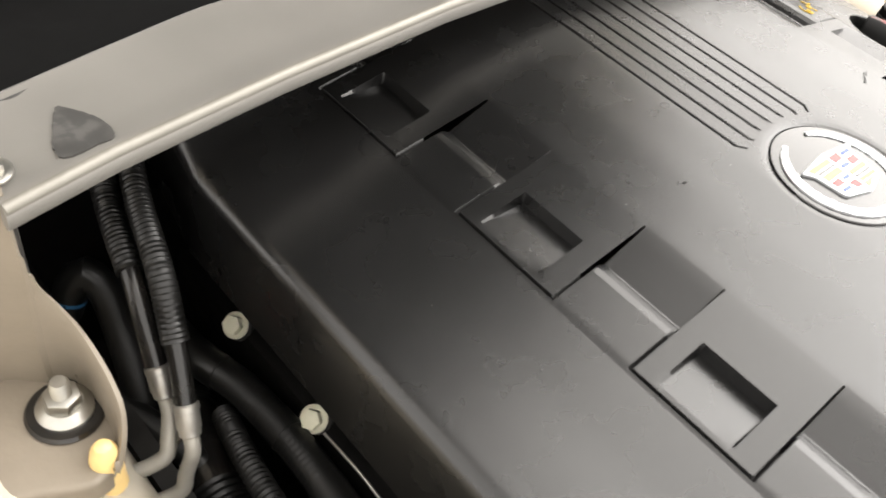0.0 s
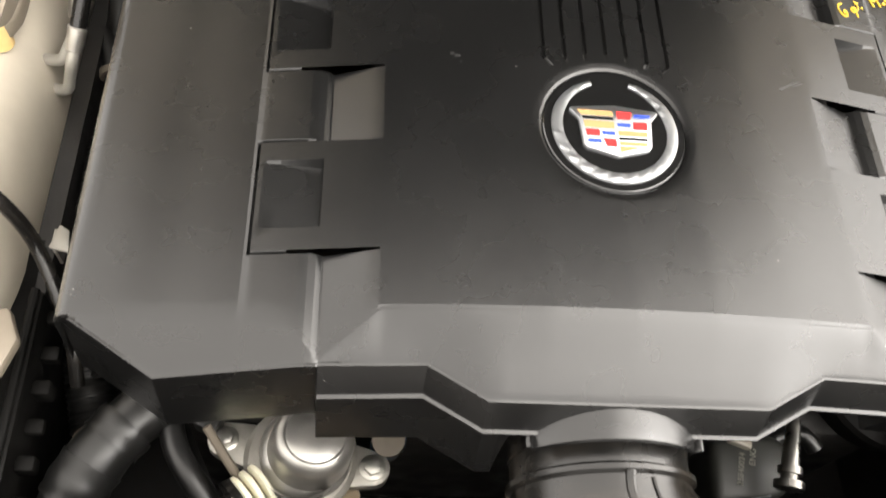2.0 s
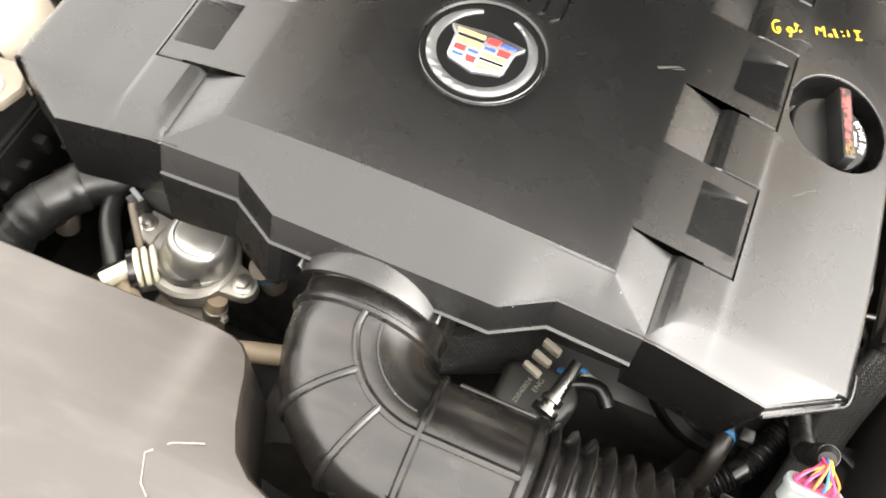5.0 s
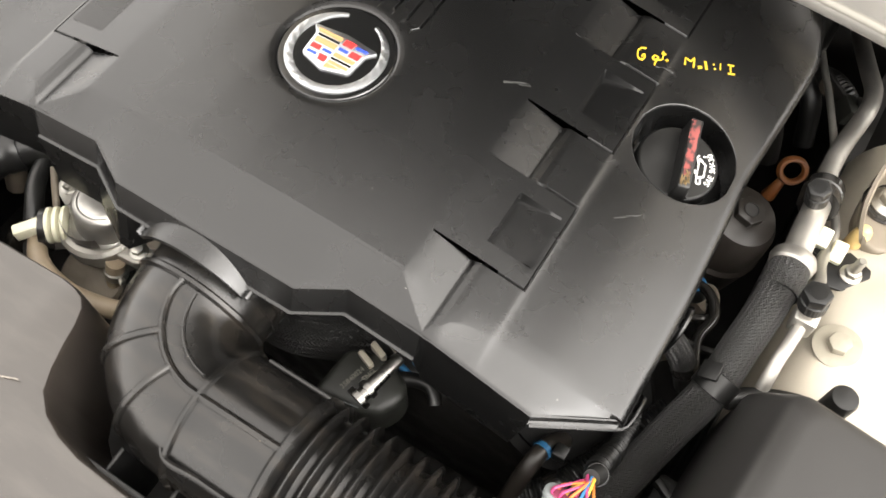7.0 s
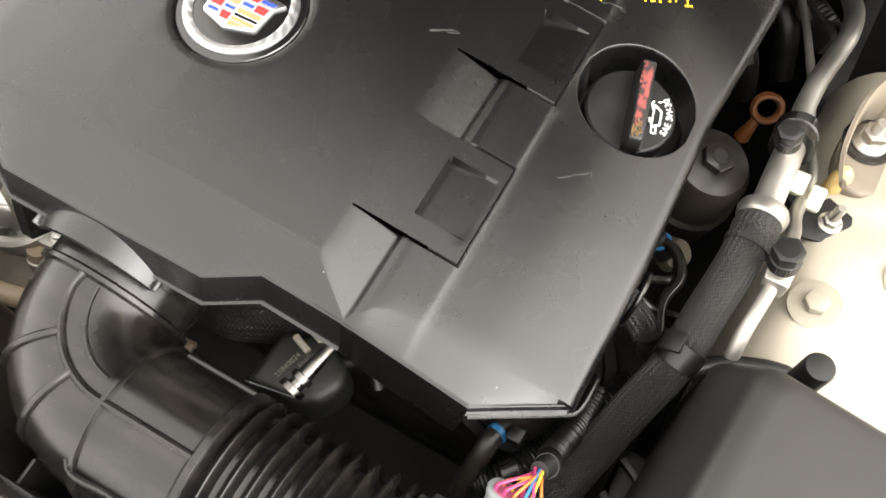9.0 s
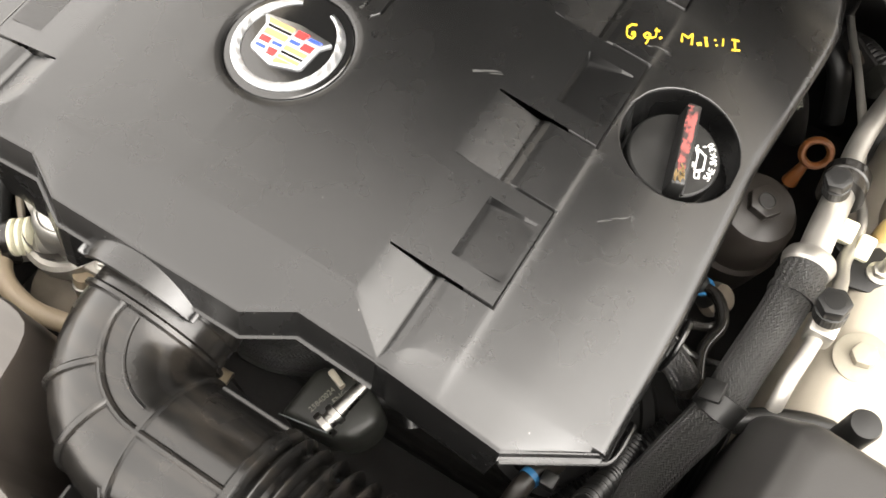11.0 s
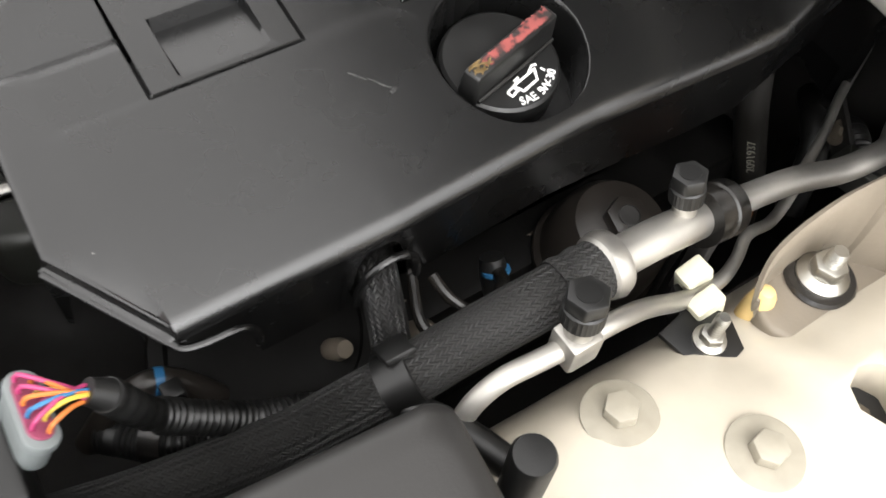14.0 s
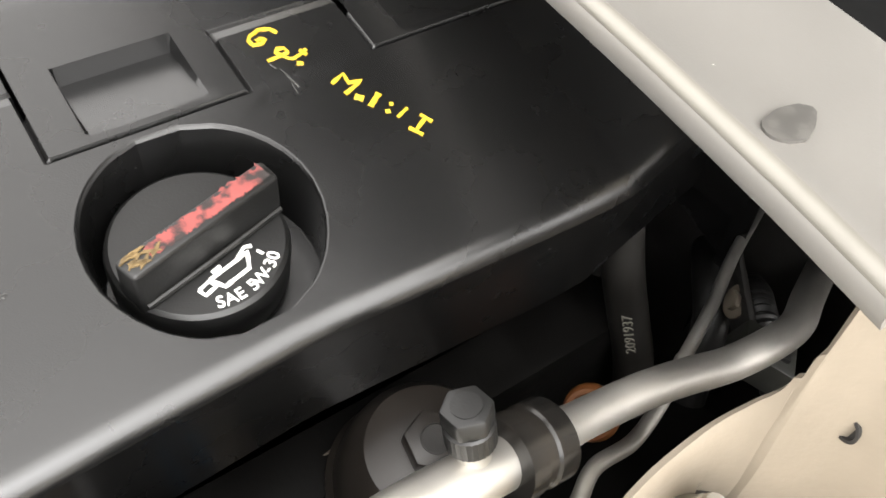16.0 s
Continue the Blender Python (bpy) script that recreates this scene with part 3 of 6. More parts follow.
for p, q in zip(rows, rows[1:]):
    for k in range(5):
        bm.faces.new((p[k], p[k + 1], q[k + 1], q[k]))
for r in (rows[0], rows[-1]):
    bm.faces.new(r)
bmesh.ops.recalc_face_normals(bm, faces=bm.faces)
part("duct_hood", bm, COVER, engine_cover, "curved flange over the air duct")
for sx in (-1, 1):
    bm = move(block(-0.0016, 0.0016, -0.007, 0.006, -0.0045, 0.0045, 0.001), Matrix.Translation((-0.004 + sx * 0.0515, -0.180, 0.8515)) @ Matrix.Rotation(radians(sx * 38), 4, "Y"))
    part("hood_end", bm, COVER, engine_cover)

# the round badge
badge = part("badge", move(lathe([(0.0478, -0.004), (0.0478, 0.0008), (0.0470, 0.0016), (0.03, 0.0026), (0.01, 0.003)], 64), Matrix.Translation((*EMB, 0.9045))), GLOSS, engine_cover, "round glossy black badge")


def badge_pose():
    return Matrix.Translation((*EMB, 0.9065))


# wreath: a tapered silver band of overlapping slanted leaves, open at the back
steps = 176
bm = bmesh.new()
rows = []
for k in range(steps + 1):
    u = k / steps
    a = radians(110 + 320 * u)
    thin = min(1.0, 0.45 + 4.0 * min(u, 1 - u))
    row = []
    for r in (-0.0040, -0.0036, -0.0018, 0.0, 0.0018, 0.0036, 0.0040):
        lap = (u * 22 + r * 120) % 1.0
        z = -0.001 if abs(r) > 0.0038 else 0.0014 + 0.0005 * (lap if lap < 0.82 else (1 - lap) * 4.5) * thin - 30 * r * r
        row.append(bm.verts.new(((0.0386 + r * thin) * math.cos(a), (0.0386 + r * thin) * math.sin(a), z)))
    rows.append(row)
for p, q in zip(rows, rows[1:]):
    for k in range(6):
        bm.faces.new((p[k], p[k + 1], q[k + 1], q[k]))
bm.faces.new(rows[0])
bm.faces.new(rows[-1])
bmesh.ops.recalc_face_normals(bm, faces=bm.faces)
part("wreath", move(bm, badge_pose()), CHROME, badge, "silver leaf wreath", angle=24)
SHIELD = [(-0.0300, 0.0128), (-0.0290, 0.0140), (0.0, 0.0172), (0.0290, 0.0140), (0.0300, 0.0128), (0.0245, 0.0060), (0.0228, -0.0142), (0.0205, -0.0172), (0.0, -0.0232), (-0.0205, -0.0172), (-0.0228, -0.0142), (-0.0245, 0.0060)]
part("shield", move(prism(SHIELD, -0.0008, 0.0028, 0.0006), badge_pose()), CHROME, badge, "chrome shield rim")


def field(mat, corners):
    """One enamel field of the shield."""
    part("enamel_field", move(prism(corners, 0.0022, 0.0031, 0.00015, 1), badge_pose()), mat, badge)


def side(y):
    """Half the width of the enamelled face at a height of the shield."""
    return lerp(y, ((-0.0210, 0.0030), (-0.0150, 0.0200), (0.0060, 0.0222), (0.0125, 0.0258)))


def band(mat, u0, u1, y0, y1):
    """A field between two shares of the half width, one row high."""
    field(mat, [(u0 * side(y0), y0), (u1 * side(y0), y0), (u1 * side(y1), y1), (u0 * side(y1), y1)])


for y0, y1, mat in ((0.0080, 0.0122, EGOLD), (0.0048, 0.0070, GLOSS), (-0.0018, 0.0038, EGOLD)):
    band(mat, -0.98, -0.05, y0, y1)
for y0, y1, mat in ((-0.0072, -0.0030, EGOLD), (-0.0104, -0.0082, GLOSS), (-0.0146, -0.0114, EGOLD)):
    band(mat, 0.05, 0.98, y0, y1)
field(EGOLD, [(0.0008, -0.0152), (0.0008, -0.0205), (0.0150, -0.0160), (0.0150, -0.0152)])
for u0, u1, lift in ((0.05, 0.46, 0), (0.54, 0.98, 1)):
    rows_of = ((0.0060, 0.0122, ERED), (0.0000, 0.0030, EBLUE)) if not lift else ((0.0078, 0.0106, EBLUE), (-0.0016, 0.0046, ERED))
    for y0, y1, mat in rows_of:
        band(mat, u0, u1, y0, y1)
for u0, u1, lift in ((-0.98, -0.54, 0), (-0.46, -0.05, 1)):
    rows_of = ((-0.0084, -0.0030, ERED), (-0.0136, -0.0108, EBLUE)) if not lift else ((-0.0070, -0.0042, EBLUE), (-0.0162, -0.0098, ERED))
    for y0, y1, mat in rows_of:
        band(mat, u0, u1, y0, y1)

# yellow marker writing and scratches on the cover
note = tagged(empty("marker_note", (0.22, 0.17, 0.88)), "hand-written yellow paint-marker note on the black engine cover", "writing")


def surface(x, y):
    return cover_z(x, y) + 0.0001


def marked(name, line, width):
    """A paint-marker stroke laid on the cover."""
    return part(name, stroke(line, width, surface), YELLOW, note)


marked("numeral", [(0.2041, 0.1597), (0.2006, 0.1577), (0.1993, 0.1534), (0.2013, 0.1484), (0.2033, 0.1467), (0.2064, 0.1473), (0.2070, 0.1508), (0.2054, 0.1534), (0.2043, 0.1520), (0.2049, 0.1492)], 0.0020)
marked("letter", [(0.2157, 0.1585), (0.2129, 0.1579), (0.2122, 0.1552), (0.2140, 0.1536), (0.2162, 0.1552), (0.2157, 0.1585)], 0.0021)
marked("letter", [(0.2167, 0.1483), (0.2165, 0.1511), (0.2162, 0.1552), (0.2185, 0.1567), (0.2198, 0.1587), (0.2186, 0.1628), (0.2171, 0.1659)], 0.0018)
marked("letter", [(0.2166, 0.1633), (0.2202, 0.1647)], 0.0022)
marked("dot", [(0.2226, 0.1586), (0.2237, 0.1610)], 0.0022)
# the brand word, as plain strokes of its size
for line, wide in (([(0.2374, 0.1662), (0.2345, 0.1734), (0.2397, 0.1730), (0.2410, 0.1783), (0.2444, 0.1684)], 0.0021), ([(0.2470, 0.1716), (0.2497, 0.1742)], 0.0036), ([(0.2498, 0.1812), (0.2543, 0.1742)], 0.0030), ([(0.2590, 0.1787), (0.2597, 0.1806)], 0.0020), ([(0.2563, 0.1823), (0.2571, 0.1837)], 0.0018), ([(0.2637, 0.1815), (0.2613, 0.1878)], 0.0017), ([(0.2664, 0.1909), (0.2717, 0.1935)], 0.0019), ([(0.2688, 0.1918), (0.2721, 0.1853)], 0.0021), ([(0.2702, 0.1830), (0.2755, 0.1865)], 0.0019)):
    marked("word_mark", line, wide)
scuff_rnd = random.Random(8)
SCRATCH = material("pale scuff", (0.045, 0.045, 0.043), 0.6, mottle=0.3, mottle_size=200)
for line, w in ((((0.120, 0.054), (0.138, 0.063), (0.157, 0.0735)), 0.0016), (((0.2522, 0.0064), (0.262, 0.0150), (0.2715, 0.0230)), 0.0011), (((0.2700, 0.0205), (0.2725, 0.0240)), 0.0018), (((0.2177, 0.1488), (0.2388, 0.1542)), 0.0008), (((-0.105, 0.062), (-0.103, 0.067)), 0.003)):
    ends = [Vector((*p, 0)) for p in (line[0], line[-1])]
    rubs = []
    for n_rub in range(3 + int(w * 2500)):
        a = scuff_rnd.uniform(0, 0.75)
        c = min(1.0, a + scuff_rnd.uniform(0.12, 0.4))
        side = scuff_rnd.gauss(0, w * 0.55)
        p, q = ends[0].lerp(ends[1], a), ends[0].lerp(ends[1], c)
        rubs.append(stroke([(p.x - side, p.y + side), (q.x - side, q.y + side + scuff_rnd.gauss(0, 0.0006))], scuff_rnd.uniform(0.0004, 0.0009), surface, 0.0002))
    part("scuff", merge(*rubs), SCRATCH, engine_cover, "pale scuff mark")

# ---- oil filler cap ----
oil_cap = tagged(empty("oil_filler_cap", (*WELL, 0.835)), "black oil filler cap with worn red grip", "oil cap")
cap_turn = math.atan2(0.062, -0.017)
CAP = Matrix.Translation((0.2722, 0.0892, 0.8650)) @ Matrix.Rotation(radians(9), 4, "Y") @ Matrix.Rotation(cap_turn, 4, "Z") @ Matrix.Diagonal((0.94, 0.94, 1, 1)) @ Matrix.Translation((0, 0, -0.8534))
part("cap_disc", move(lathe([(0.033, 0.830), (0.0355, 0.834), (0.0360, 0.849), (0.0352, 0.8518), (0.0335, 0.8532), (0.01, 0.8534)], 56), CAP), DULL, oil_cap)
grip = prism([(-0.0345, -0.0115), (0.0345, -0.0115), (0.0350, 0.0035), (-0.0350, 0.0035)], 0.846, 0.8715, 0.0022, 3)
for v in grip.verts:
    if v.co.z > 0.86:
        v.co.y = -0.0035 + (v.co.y + 0.004) * 0.72
part("grip", move(grip, CAP), DULL, oil_cap, "raised grip bar")
rnd = random.Random(4)
bmr = bmesh.new()
rows = []
for k in range(57):
    x = -0.024 + 0.056 * k / 56
    wide = 0.7 + 0.5 * (k / 56) ** 0.6
    w0, w1 = -wide * (0.0026 + 0.0016 * rnd.random()), wide * (0.0030 + 0.0016 * rnd.random())
    rows.append([bmr.verts.new((x, y - 0.0032, 0.8717 - (0.0 if abs(y) < 0.0038 else 0.0004))) for y in (w0, w0 * 0.4, w1 * 0.4, w1)])
for p, q in zip(rows, rows[1:]):
    for k in range(3):
        bmr.faces.new((p[k], p[k + 1], q[k + 1], q[k]))
part("red_paint", move(bmr, CAP), RED, oil_cap, "worn red paint on the grip")
for k in range(9):
    x, y = -0.031 + 0.010 * rnd.random(), -0.005 + 0.009 * rnd.random()
    turn = rnd.uniform(-0.6, 0.6)
    dab = prism([(-0.004, -0.0004), (0.0, -0.0009), (0.004, -0.0002), (0.003, 0.0004), (-0.002, 0.0008)], 0.8712, 0.8720)
    part("ochre_paint", move(move(dab, Matrix.Translation((x, y * 0.8 - 0.003, 0)) @ Matrix.Rotation(turn, 4, "Z")), CAP), OCHRE, oil_cap, "worn ochre paint")
part("grip_edge", move(tube([(-0.033, -0.0112, 0.8545), (0.0, -0.0118, 0.8550), (0.033, -0.0112, 0.8545)], 0.0013, 8), CAP), DULL, oil_cap, "raised edge of the grip")


def cap_stroke(points, width):
    return stroke(points, width, lambda x, y: 0.8535, 0.0004)


# oil can symbol
can = [([(-0.0150, -0.0178), (-0.0098, -0.0172), (-0.0092, -0.0208), (-0.0146, -0.0212), (-0.0150, -0.0178)], 0.0016),
       ([(-0.0090, -0.0170), (-0.0068, -0.0232), (0.0052, -0.0232), (0.0098, -0.0170), (0.0036, -0.0172), (-0.0090, -0.0170)], 0.0019),
       ([(0.0040, -0.0172), (0.0100, -0.0146), (0.0128, -0.0160)], 0.0019), ([(-0.0066, -0.0152), (-0.0022, -0.0150)], 0.0018), ([(-0.0044, -0.0170), (-0.0044, -0.0152)], 0.0016), ([(0.0128, -0.0192), (0.0136, -0.0222)], 0.0014)]
part("oil_can_symbol", move(merge(*(cap_stroke(p, w) for p, w in can)), CAP), WHITE, oil_cap, "white oil can symbol")
for spot, ch in zip((0, 1, 2, 3.5, 4.6, 5.6, 6.4, 7.3), "SAE5W-30"):
    a = radians(-115 + 57 * spot / 7.3)
    writing("letter", ch, 0.0072, CAP @ Matrix.Translation((0.0300 * math.cos(a), 0.0300 * math.sin(a), 0.8534)) @ Matrix.Rotation(a + math.pi / 2, 4, "Z"), WHITE, oil_cap)


# ---- brace between the strut towers ----
brace = tagged(empty("strut_brace", (0, 0.26, 0.93)), "flat satin silver strut tower brace with worn grey patches", "brace")
bm = bmesh.new()
rows = []
for k in range(61):
    x = -0.452 + 0.904 * k / 60
    y0 = lerp(x, ((-0.452, 0.2085), (-0.394, 0.2195), (-0.287, 0.2325), (-0.15, 0.2440), (0.0, 0.2470), (0.12, 0.2430), (0.20, 0.2385), (0.295, 0.2310), (0.34, 0.2262), (0.377, 0.2215), (0.414, 0.2165), (0.452, 0.210)))
    y1 = lerp(x, ((-0.452, 0.283), (-0.418, 0.289), (-0.36, 0.300), (-0.293, 0.312), (0.0, 0.318), (0.343, 0.307), (0.382, 0.302), (0.452, 0.287)))
    rows.append([bm.verts.new((x, y, z)) for y, z in ((y0, 0.928), (y0 - 0.003, 0.933), (y0 - 0.003, 0.940), (y0, 0.9445), (y0 + 0.004, 0.945), (y0 + 0.008, 0.9425), (y0 + 0.03, 0.943), (y1 - 0.012, 0.943), (y1 - 0.004, 0.9445), (y1, 0.942), (y1, 0.931), (y1 - 0.003, 0.928), (y0 + 0.02, 0.929))])
for p, q in zip(rows, rows[1:]):
    for k in range(len(p)):
        j = (k + 1) % len(p)
        bm.faces.new((p[k], p[j], q[j], q[k]))
bm.faces.new(rows[0])
bm.faces.new(rows[-1])
bead_rows = [[v.co.copy() for v in r] for r in rows]
bmesh.ops.recalc_face_normals(bm, faces=bm.faces)
# Same paint as the plate; its own tone stands in for caught light.
BEAD = material("silver edge highlight", (0.21, 0.20, 0.175), 0.38, 0.2, grain=0.1, mottle=0.1, mottle_size=30)
part("plate", bm, BRACE, brace, angle=40)
bead_line = [(p[3].x, p[3].y + 0.0005, 0.9415) for p in bead_rows]
part("edge_bead", tube(bead_line, 0.0037, 12, smooth=False), BEAD, brace, "rounded front edge with its highlight in the colour")


def patch(points, z0=0.9425, z1=0.9437):
    """A worn patch with a ragged outline round the given corners."""
    ring = [Vector((x, y, 0)) for x, y in points]
    fine = spline(ring + ring[:2], 0.002)[:-1]
    mid = sum(ring, Vector()) / len(ring)
    out = []
    for p in fine:
        w = 1 + 0.06 * noise.noise(p * 420) + 0.04 * noise.noise(p * 1100)
        q = mid + (p - mid) * w
        if not out or (q - out[-1]).length > 0.0012:
            out.append(q)
    turn = len(out)
    for k in range(len(out) // 2, len(out)):
        if (out[k] - out[0]).length < 0.002:
            turn = k
            break
    return prism([(p.x, p.y) for p in out[:turn]], z0, z1)


part("worn_patch", patch([(-0.401, 0.2630), (-0.393, 0.2530), (-0.388, 0.2420), (-0.388, 0.2290), (-0.400, 0.2265), (-0.413, 0.2250), (-0.4175, 0.2310), (-0.411, 0.2480)]), STAIN, brace, "dark grey worn patch")
part("worn_patch", patch([(-0.432, 0.2820), (-0.418, 0.2790), (-0.401, 0.2860), (-0.400, 0.2895), (-0.418, 0.2865)]), STAIN, brace, "dark grey worn patch")
part("worn_patch", patch([(0.3865, 0.2300), (0.3850, 0.2400), (0.3880, 0.2480), (0.3925, 0.2485), (0.3980, 0.2400), (0.3990, 0.2330), (0.3935, 0.2275)]), FAINT, brace, "dark grey worn patch")


# ---- inner fenders with their bolts ----
APRON = [(0.404, 0.60), (0.405, 0.66), (0.4065, 0.70), (0.409, 0.722), (0.4135, 0.741), (0.421, 0.758), (0.431, 0.771), (0.443, 0.7795), (0.458, 0.784), (0.475, 0.786), (0.4985, 0.787), (0.5165, 0.7872), (0.5345, 0.787), (0.56, 0.786), (0.60, 0.80), (0.66, 0.84)]


def build_apron(sx, y0, y1):
    ys = [y0 + (y1 - y0) * k / 20 for k in range(21)] + [0.150, 0.168, 0.186]
    ys = sorted(ys)
    bm = bmesh.new()
    verts = []
    for x, z in APRON:
        col = []
        for y in ys:
            inset = 0.02 * max(0.0, -0.02 - y) / 0.1 if y < -0.02 else 0.0
            wave = 0.0015 * math.sin(y * 23)
            dip = 0.30 * min(0.10, max(0.0, y - 0.065)) * min(1.0, max(0.0, (0.495 - x) / 0.04))
            col.append(bm.verts.new((sx * (x + inset + wave), y, z - dip - (0.02 * max(0.0, (-0.06 - y) / 0.1)))))
        verts.append(col)
    i0, i1 = 10, 12
    j0, j1 = ys.index(0.150), ys.index(0.186)
    for i in range(len(verts) - 1):
        for j in range(len(ys) - 1):
            if i0 <= i < i1 and j0 <= j < j1:
                continue
            bm.faces.new((verts[i][j], verts[i + 1][j], verts[i + 1][j + 1], verts[i][j + 1]))
    ring_patch(bm, hole_edge(verts, i0, i1, j0, j1), sx * 0.5165, 0.168, [(0.0172, 0.0), (0.0165, 0.002), (0.0163, 0.03)], lambda x, y: 0.7872, floor=False)
    bmesh.ops.recalc_face_normals(bm, faces=bm.faces)
    return bm


for sx in (-1, 1):
    apron = tagged(empty("inner_fender", (sx * 0.5, 0.06, 0.70)), "cream painted inner fender rail with rounded inner edge and bolts", "inner fender", group="inner fenders")
    part("rail", build_apron(sx, -0.20 if sx > 0 else -0.068, 0.30), CREAM, apron, angle=50)
    part("hole_cup", move(lathe([(0.0162, 0.752), (0.0160, 0.76)], 24), Matrix.Translation((sx * 0.5165, 0.168, 0))), DARK, apron)
    for x, y in ((0.4530, 0.0470), (0.5065, 0.0930)):
        z = lerp(x, APRON) - 0.0015
        hex_bolt("bolt", (sx * x, y, z), (0, 0, 1) if x > 0.48 else (-0.12 * sx, 0, 1), 0.0095, BEIGE, apron, washer=2.1, height=0.85, label="cream painted flange bolt", spin=0.7)
    hex_bolt("bolt", (sx * 0.5165, 0.168, 0.757), (0, 0, 1), 0.006, GRIME, apron, washer=1.5)
    settle(apron, *((-0.004, 0.0, 0.013) if sx > 0 else (-0.013, 0.0, 0.022)))


# ---- strut tower brackets ----
def build_bracket(sx):
    """The sheet that climbs from the tower's top to the brace; its inner side is low and curls forward."""
    plan = [(0.438, 0.180, 0.770), (0.431, 0.1865, 0.783), (0.4260, 0.196, 0.7945), (0.4240, 0.211, 0.8030), (0.4240, 0.227, 0.8100), (0.4265, 0.239, 0.8205), (0.4325, 0.2475, 0.8360), (0.4385, 0.2515, 0.8520), (0.4400, 0.2520, 0.880), (0.4400, 0.2522, 0.930), (0.449, 0.2600, 0.9300), (0.460, 0.2685, 0.930), (0.49, 0.2760, 0.930), (0.56, 0.284, 0.930)]
    fine = spline(plan[:9], 0.003)[:-1] + spline(plan[9:], 0.01)
    bm = bmesh.new()
    rows = []
    for x, y, top in fine:
        curl = 0.0022 if y < 0.2519 else 0.0
        rows.append([bm.verts.new((sx * (x + dx), y, z)) for dx, z in ((0.004 * (y < 0.24), 0.762), (0.001, 0.766 + 0.25 * (top - 0.766)), (0.0, 0.766 + 0.6 * (top - 0.766)), (-curl * 0.3, top - 0.003), (-curl, top))])
    for p, q in zip(rows, rows[1:]):
        for k in range(4):
            bm.faces.new((p[k], p[k + 1], q[k + 1], q[k]))
    bmesh.ops.recalc_face_normals(bm, faces=bm.faces)
    bmesh.ops.solidify(bm, geom=bm.faces[:], thickness=0.0032)
    return bm


def shifted(bm, sx):
    """The tower's right-hand shape, carried to its own side."""
    return move(bm, Matrix.Translation((-0.003, -0.0165, 0.0065) if sx > 0 else (-0.0085, -0.037, 0.031)))


for sx in (-1, 1):
    tower = tagged(empty("strut_tower_mount", (sx * 0.45, 0.24 if sx > 0 else 0.19, 0.76)), "dusty gold painted strut tower bracket with a large zinc nut", "tower bracket", group="strut tower brackets")
    part("web", shifted(build_bracket(sx), sx), GOLD, tower, angle=50)
    outline = [(0.4245, 0.222), (0.4250, 0.204), (0.4300, 0.190), (0.4400, 0.1805), (0.4520, 0.178), (0.4640, 0.1825), (0.4760, 0.1890), (0.50, 0.200), (0.56, 0.208), (0.56, 0.285), (0.44, 0.285), (0.4275, 0.26)]
    part("base_plate", shifted(prism([(sx * x, y) for x, y in outline], 0.750, 0.769, 0.0045, 4), sx), GOLD, tower)
    at = Matrix.Translation((sx * 0.4445, 0.228, 0))
    part("washer", shifted(move(lathe([(0.021, 0.768), (0.0215, 0.7705), (0.020, 0.7725), (0.012, 0.773)], 36), at), sx), RUBBER, tower, "black rubber washer")
    nut = merge(lathe([(0.0155, 0.7715), (0.0155, 0.7745), (0.0125, 0.7775), (0.0105, 0.779)], 32), prism(ngon(6, 0.0105, 0.4), 0.777, 0.7870, 0.0012))
    part("nut", shifted(move(nut, at), sx), STEEL, tower, "zinc plated flange nut")
    stud = lathe([(0.0055, 0.784)] + [(0.0056 if k % 2 else 0.0050, 0.786 + 0.0011 * k) for k in range(11)] + [(0.0042, 0.7985)], 18)
    part("stud", shifted(move(stud, at), sx), STEEL, tower, "threaded stud end")
    hole = move(lathe([(0.0052, -0.001), (0.0060, 0.001), (0.0046, 0.0012), (0.0042, -0.0005)], 20), aim((sx * 0.4572, 0.2642, 0.839), (-0.25 * sx, -0.95, 0.1)))
    part("hole_rim", shifted(hole, sx), DARK, tower, "small dark hole")
    hex_bolt("brace_bolt", (sx * 0.4475, 0.232, 0.944), (0, 0, 1), 0.007, STEEL, tower, washer=1.5)
    stop = lathe([(0.0098, -0.004), (0.0092, 0.0), (0.0092, 0.009), (0.0086, 0.021), (0.0070, 0.030), (0.0045, 0.0345), (0.0015, 0.036)], 20)
    place = (0.4337, 0.172, 0.750) if sx > 0 else (-0.4497, 0.1525, 0.779)
    tagged(part("rubber_stop", move(stop, Matrix.Translation(place)), YELLOWN), "cream yellow rubber stop standing on the inner fender", "rubber stop", group="rubber stops")


# ---- air intake duct ----
DUSTY = material("dusty rubber", (0.045, 0.039, 0.031), 0.6, mottle=0.5, mottle_size=40)
DZ, DR = 0.801, 0.0575
BEND = (0.068, -0.198)
RB = 0.066


def duct_path(s0=None):
    pts = [(0.0, -0.150), (0.0, -0.175)]
    for k in range(9):
        a = math.pi + 0.5 * math.pi * k / 8
        pts.append((BEND[0] + BEND[0] * math.cos(a), BEND[1] + RB * math.sin(a)))
    pts += [(0.10, -0.264), (0.142, -0.264)]
    return [(x, y, DZ) for x, y in pts]


duct = tagged(empty("air_intake_duct", (0.07, -0.24, 0.75)), "ribbed black rubber air intake elbow with a bellows section", "air duct")
part("elbow", tube(duct_path(), DR, 40, 0.006), RUBBER, duct)


def duct_ring(center, axis, r, w=0.0035, wide=1.0):
    bm = lathe([(r - 0.004, -w * wide), (r, -w * wide * 0.8), (r + w * 0.75, -w * wide * 0.35), (r + w * 0.75, w * wide * 0.35), (r, w * wide * 0.8), (r - 0.004, w * wide)], 44, caps=False)
    return move(bm, aim(center, axis))


